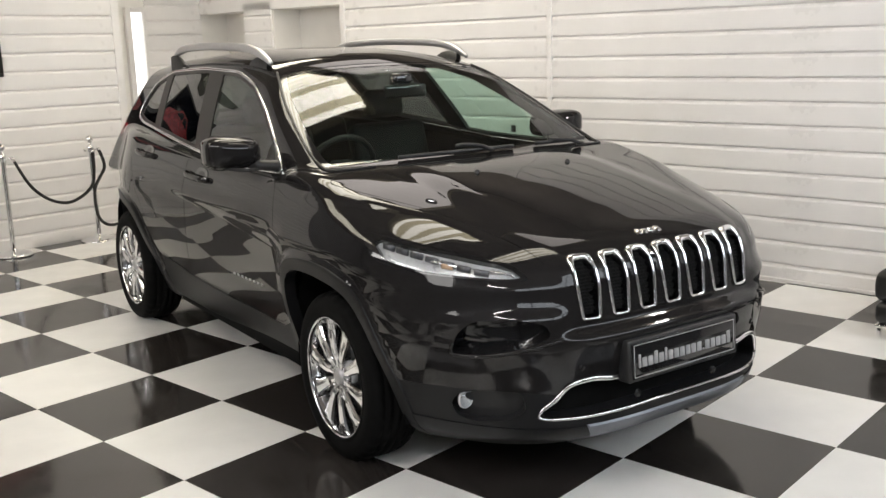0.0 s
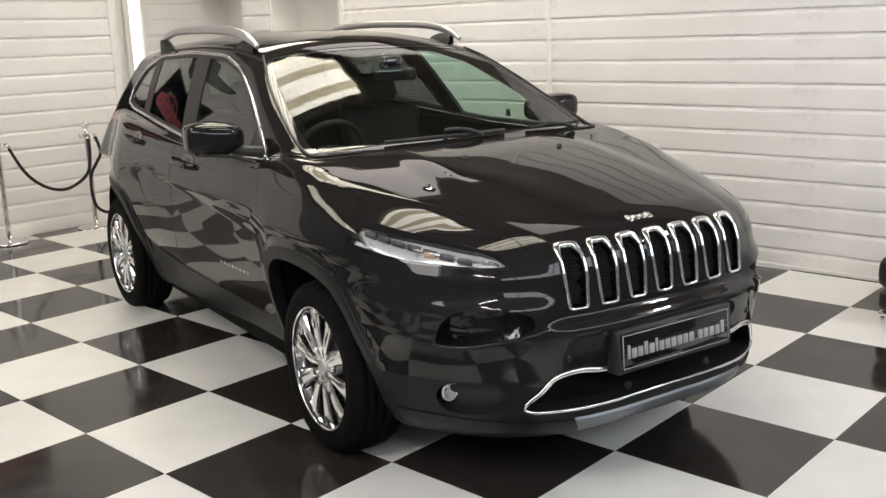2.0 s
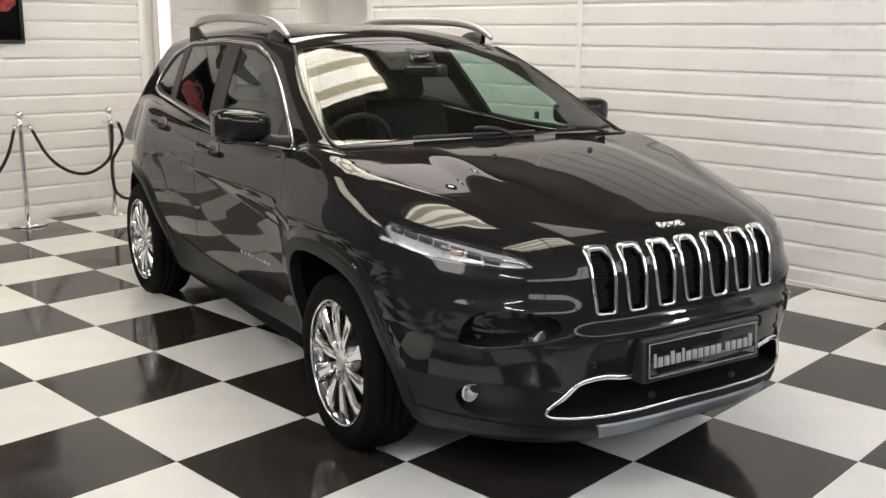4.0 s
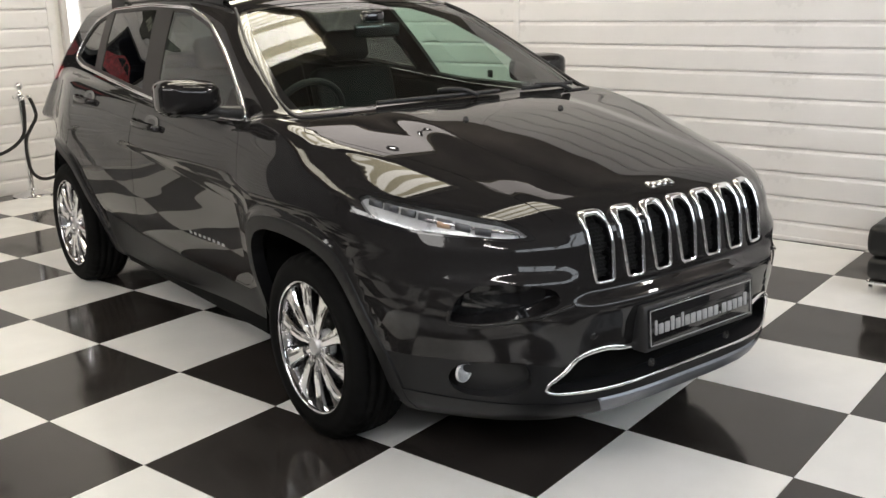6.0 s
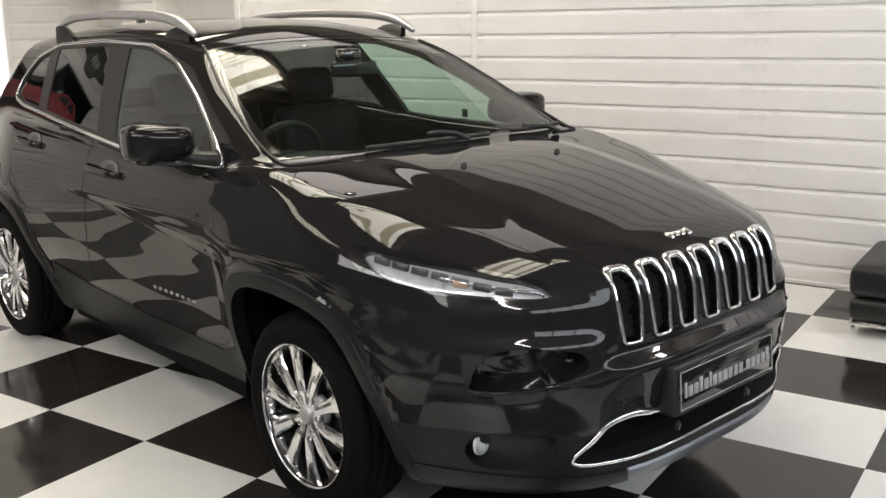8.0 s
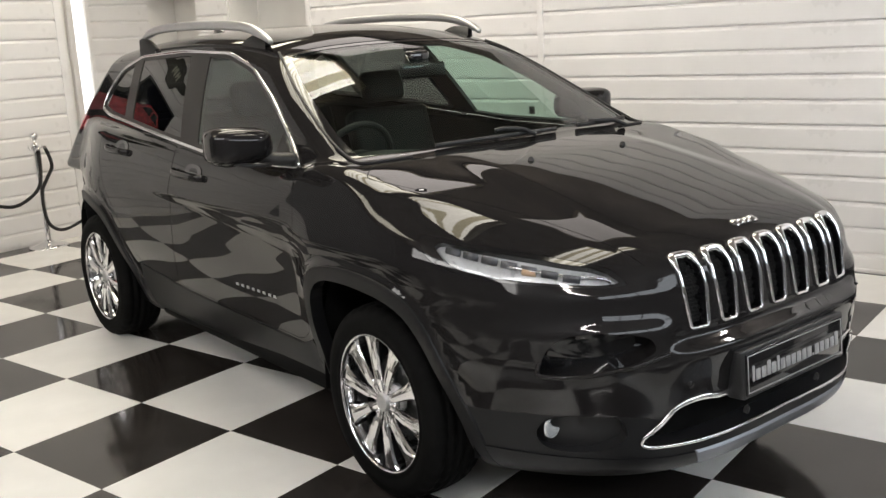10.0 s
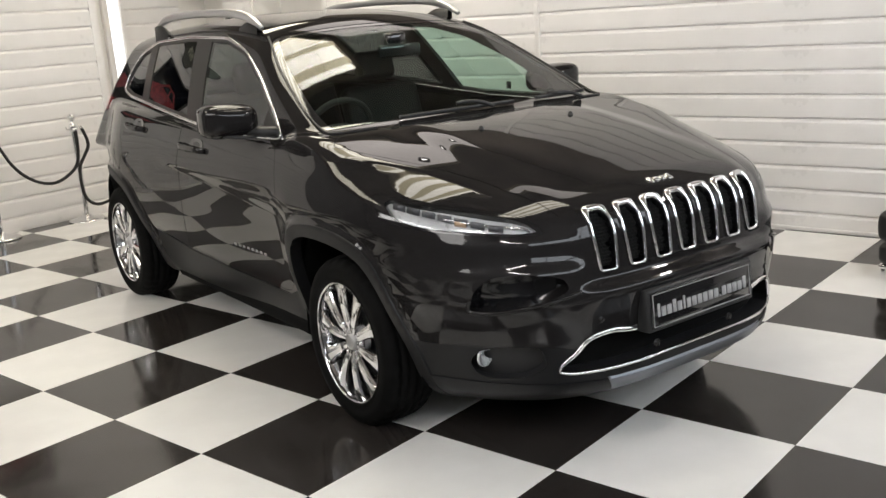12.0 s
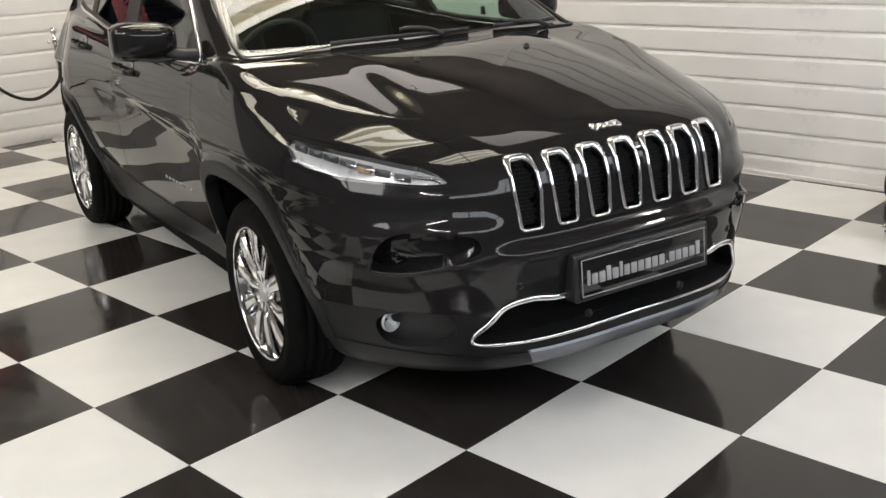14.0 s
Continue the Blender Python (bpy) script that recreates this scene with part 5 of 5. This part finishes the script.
def seat_at(x, y, width, tall):
    st = empty("seat", pose(x, y, 0), "black leather car seat with a headrest", "")
    st.parent = car
    part("cushion", box((-width / 2, -0.05, 0.45), (width / 2, 0.50, 0.66), 0.06, 3), M_SEAT, st)
    part("backrest", box((-width / 2, -0.09, 0.0), (width / 2, 0.05, tall), 0.05, 3, pose(0, 0, 0.6, 16, 0, 0)), M_SEAT, st)
    for c in ((0.0,) if width < 0.7 else (-0.42, 0.42)):
        part("headrest", box((c - 0.13, -0.06, tall + 0.03), (c + 0.13, 0.04, tall + 0.20), 0.045, 3, pose(0, 0, 0.6, 16, 0, 0)), M_SEAT, st)


seat_at(0.38, -1.50, 0.50, 0.64)
seat_at(-0.38, -1.50, 0.50, 0.64)
seat_at(0.0, -2.45, 1.2, 0.62)
part("cabin_floor", box((-0.73, -3.2, 0.36), (0.73, -0.45, 0.40)), M_IN, car)
part("rear_mirror", box((-0.12, -0.86, 1.40), (0.12, -0.83, 1.465), 0.012, 3), M_GLOSS, car, "black rear-view mirror")
part("mirror_stalk", box((-0.05, -0.92, 1.455), (0.05, -0.85, 1.52), 0.015, 2), M_GLOSS, car)
part("door_sticker", box((side_x(-1.0, 1.16) * -1 + 0.012, -1.03, 1.155), (side_x(-1.0, 1.16) * -1 + 0.014, -0.99, 1.195)), M_TRIM, car, "small dark sticker on the far door glass")


# ---- rope barrier along the back wall ----
def post(x, y):
    ob = empty("barrier_post", pose(x, y, 0), "chrome rope barrier post with a ball top", "post", "rope barrier posts")
    bm = bmesh.new()
    lathe(bm, [(0.0, 0.0), (0.155, 0.0), (0.158, 0.006), (0.156, 0.014), (0.146, 0.022), (0.09, 0.034), (0.04, 0.044), (0.03, 0.06), (0.0225, 0.066)], 40)
    part("base", bm, M_CHROME, ob, "domed chrome base")
    bm = bmesh.new()
    lathe(bm, [(0.0225, 0.06), (0.0225, 0.80)], 24)
    part("tube", bm, M_CHROME, ob)
    bm = bmesh.new()
    lathe(bm, [(0.0225, 0.80), (0.03, 0.803), (0.032, 0.815), (0.032, 0.85), (0.03, 0.862), (0.016, 0.87), (0.014, 0.895)], 24)
    part("collar", bm, M_CHROME, ob)
    for a in range(4):
        bm = bmesh.new()
        d = Vector((math.cos(a * math.pi / 2), math.sin(a * math.pi / 2), 0))
        sweep(bm, spline([d * 0.03 + Vector((0, 0, 0.83)), d * 0.055 + Vector((0, 0, 0.825)), d * 0.062 + Vector((0, 0, 0.85))], 4), oval(0.004, 0.004, 6))
        part("hook", bm, M_CHROME, ob)
    bm = bmesh.new()
    bmesh.ops.create_uvsphere(bm, u_segments=24, v_segments=14, radius=0.034, matrix=Matrix.Translation((0, 0, 0.925)))
    part("ball", bm, M_CHROME, ob)
    return ob


PY = 4.99
POSTS = (2.39, 1.60, 0.75)
for x in POSTS:
    post(x, PY)


def rope(points, n=10):
    """A twisted rope with chrome ends."""
    ob = empty("barrier_rope", pose(*points[0]), "black twisted barrier rope hanging slack", "rope", "barrier ropes")
    o = Vector(points[0])
    line = [Vector(p) - o for p in spline(points, n)]
    for k in range(3):
        bm = bmesh.new()
        path = []
        s = 0
        for i, p in enumerate(line):
            t = (line[min(i + 1, len(line) - 1)] - line[max(i - 1, 0)]).normalized()
            s += (p - line[i - 1]).length if i else 0
            a = s * 90 + k * 2.094
            side = t.cross(Vector((0, 1, 0.01))).normalized()
            path.append(p + side * (0.007 * math.cos(a)) + t.cross(side) * (0.007 * math.sin(a)))
        sweep(bm, path, oval(0.0085, 0.0085, 7), up=Vector((0, 1, 0.01)))
        part("strand", bm, M_ROPE, ob)
    for a, b in ((line[0], line[2]), (line[-1], line[-3])):
        bm = bmesh.new()
        sweep(bm, [a, a + (b - a) * 0.6, b], oval(0.017, 0.017, 10), up=Vector((0, 1, 0.01)))
        part("end_cap", bm, M_CHROME, ob)


rope([(2.38, PY - 0.06, 0.835), (2.375, PY - 0.065, 0.68), (2.345, PY - 0.065, 0.53), (2.25, PY - 0.06, 0.44), (2.10, PY - 0.06, 0.395), (1.93, PY - 0.06, 0.45), (1.78, PY - 0.06, 0.59), (1.66, PY - 0.04, 0.84)], 14)
rope([(1.54, PY - 0.04, 0.84), (1.46, PY - 0.06, 0.62), (1.35, PY - 0.06, 0.46), (1.2, PY - 0.06, 0.42), (1.0, PY - 0.06, 0.52), (0.81, PY - 0.04, 0.84)], 14)
rope([(2.44, PY - 0.05, 0.84), (2.47, PY - 0.06, 0.74), (2.475, PY - 0.06, 0.66), (2.42, PY - 0.065, 0.58), (2.36, PY - 0.07, 0.48), (2.355, PY - 0.07, 0.30), (2.40, PY - 0.07, 0.18), (2.52, PY - 0.07, 0.135), (2.75, PY - 0.07, 0.20)], 14)

# ---- black leather bench on a chrome frame ----
bench = empty("bench", pose(3.46, -1.48, 0), "black leather two-tier bench on a low chrome frame", "bench")


def cushion(lo, hi, puff):
    """A soft block with bulging faces."""
    bm = box(lo, hi, 0.035, 4)
    bmesh.ops.subdivide_edges(bm, edges=[e for e in bm.edges if e.calc_length() > 0.1], cuts=5, use_grid_fill=True)
    c = (Vector(lo) + Vector(hi)) / 2
    h = (Vector(hi) - Vector(lo)) / 2
    for v in bm.verts:
        d = Vector([(v.co[k] - c[k]) / h[k] for k in range(3)])
        k = max(0, 1 - d.x ** 4) * max(0, 1 - d.y ** 4)
        v.co.z += puff * k * (1 if d.z > 0 else 0) + 0.004 * noise.noise(v.co * 6)
        for ax in (0, 1):
            if abs(d[ax]) > 0.9:
                v.co[ax] += math.copysign(0.010 * max(0, 1 - d.z ** 2), d[ax])
    return bm


part("lower_cushion", cushion((0, -1.5, 0.075), (0.70, 0, 0.205), 0.0), M_LEATHER, bench, "black leather base cushion")
part("upper_cushion", cushion((-0.005, -1.505, 0.207), (0.705, 0.005, 0.378), 0.02), M_LEATHER, bench, "black leather top cushion")
for lo, hi in (((0, -1.5, 0.055), (0.70, -1.46, 0.075)), ((0, -0.04, 0.055), (0.70, 0, 0.075)), ((0, -1.46, 0.055), (0.04, -0.04, 0.075)), ((0.66, -1.46, 0.055), (0.70, -0.04, 0.075))):
    part("frame_bar", box(lo, hi, 0.003), M_CHROME, bench)
for x, y in ((0.01, -0.03), (0.01, -1.49), (0.67, -0.03), (0.67, -1.49)):
    part("leg", box((x, y, 0), (x + 0.02, y + 0.02, 0.055), 0.002), M_CHROME, bench)

# ---- framed print and badge-shaped sign on the back wall ----
picture = empty("framed_print", pose(1.29, Y1 - 0.0205, 1.90), "dark framed print of a red car", "picture")
W2, H2 = 0.45, 0.37
part("print", box((-W2, -0.018, -H2), (W2, -0.012, H2)), M_PRINT, picture, "dark print")
for lo, hi in (((-W2 - 0.03, -0.032, H2), (W2 + 0.03, 0, H2 + 0.03)), ((-W2 - 0.03, -0.032, -H2 - 0.03), (W2 + 0.03, 0, -H2)), ((-W2 - 0.03, -0.032, -H2), (-W2, 0, H2)), ((W2, -0.032, -H2), (W2 + 0.03, 0, H2))):
    part("frame_side", box(lo, hi, 0.004), M_FRAME, picture)
bm = bmesh.new()
bm.faces.new([bm.verts.new((x, -0.0195, z)) for x, z in ((-0.42, -0.08), (-0.38, -0.14), (0.36, -0.14), (0.43, -0.08), (0.42, 0.02), (0.26, 0.08), (0.11, 0.18), (-0.15, 0.18), (-0.30, 0.07), (-0.42, 0.02))])
part("car_shape", bm, M_PRINTRED, picture, "red car silhouette", False)
for pts in (((-0.24, 0.07), (-0.13, 0.155), (-0.03, 0.155), (-0.03, 0.07)), ((0.0, 0.07), (0.0, 0.155), (0.09, 0.155), (0.21, 0.07))):
    bm = bmesh.new()
    bm.faces.new([bm.verts.new((x, -0.0205, z)) for x, z in pts])
    part("dark_window_shape", bm, M_PRINT, picture, "dark window of the printed car", False)
sign = empty("wall_sign", pose(1.42, Y1 - 0.0205, 2.62), "dark winged sign with pale bars", "sign")
bm = bmesh.new()
out = rounded([Vector(p) for p in ((-0.55, 0.05), (-0.22, 0.08), (-0.14, 0.20), (0.14, 0.20), (0.22, 0.08), (0.55, 0.05), (0.5, -0.04), (0.2, -0.08), (0.12, -0.19), (-0.12, -0.19), (-0.2, -0.08), (-0.5, -0.04))], 0.05)
a = [bm.verts.new((p.x, -0.025, p.y)) for p in out]
b = [bm.verts.new((p.x, 0.0, p.y)) for p in out]
bm.faces.new(a)
for k in range(len(a)):
    bm.faces.new((a[k], a[(k + 1) % len(a)], b[(k + 1) % len(a)], b[k]))
bmesh.ops.recalc_face_normals(bm, faces=bm.faces)
part("board", bm, M_SIGN, sign, "dark winged board", False)
for lo, hi in (((-0.11, -0.03, -0.05), (-0.085, -0.0255, 0.06)), ((-0.05, -0.03, -0.05), (-0.025, -0.0255, 0.06)), ((-0.085, -0.03, 0.0), (-0.05, -0.0255, 0.02)), ((0.01, -0.03, -0.05), (0.035, -0.0255, 0.06)), ((0.055, -0.03, -0.02), (0.075, -0.0255, 0.06)), ((0.095, -0.03, -0.05), (0.12, -0.0255, 0.06))):
    part("bar", box(lo, hi), M_PALE, sign)

# ---- ceiling spot ----
spot = empty("ceiling_spot", pose(3.5, 1.6, CEIL), "small bright ceiling spot lamp", "lamp")
bm = bmesh.new()
lathe(bm, [(0.05, 0.0), (0.055, -0.02), (0.05, -0.09), (0.042, -0.09), (0.040, -0.07)], 24)
part("housing", bm, M_FRAME, spot)
bm = bmesh.new()
lathe(bm, [(0.0005, -0.066), (0.026, -0.062)], 24)
part("bulb", bm, glow("spot_bulb", (1, 0.96, 0.9), 30.0), spot, "bright bulb")


# ---- floor tiles ----
def tile_mesh(wx, wy):
    g = 0.0007
    bm = box((g, g, -0.004), (wx - g, wy - g, 0.0))
    bmesh.ops.delete(bm, geom=[f for f in bm.faces if f.normal.z < -0.5], context="FACES")
    top = [e for e in bm.edges if all(v.co.z > -0.001 for v in e.verts)]
    bmesh.ops.bevel(bm, geom=top, offset=0.0007, segments=1, affect="EDGES")
    me = bpy.data.meshes.new("tile")
    bm.to_mesh(me)
    bm.free()
    return me


tile_cache = {}
for j in range(-6, 8):
    for i in range(-9, 10):
        xa, xb, ya, yb = max(j * TILE, X0), min((j + 1) * TILE, X1 - 0.001), max(i * TILE, Y0), min((i + 1) * TILE, YA if j * TILE > 2.4 else Y1)
        if xb - xa < 0.01 or yb - ya < 0.01:
            continue
        white = (i + j) % 2 == 0
        key = (round(xb - xa, 3), round(yb - ya, 3), white)
        if key not in tile_cache:
            tile_cache[key] = tile_mesh(xb - xa, yb - ya)
            tile_cache[key].materials.append(M_TW if white else M_TB)
        t = new("tile", tile_cache[key])
        t.parent = floor
        t.location = (xa, ya, 0)
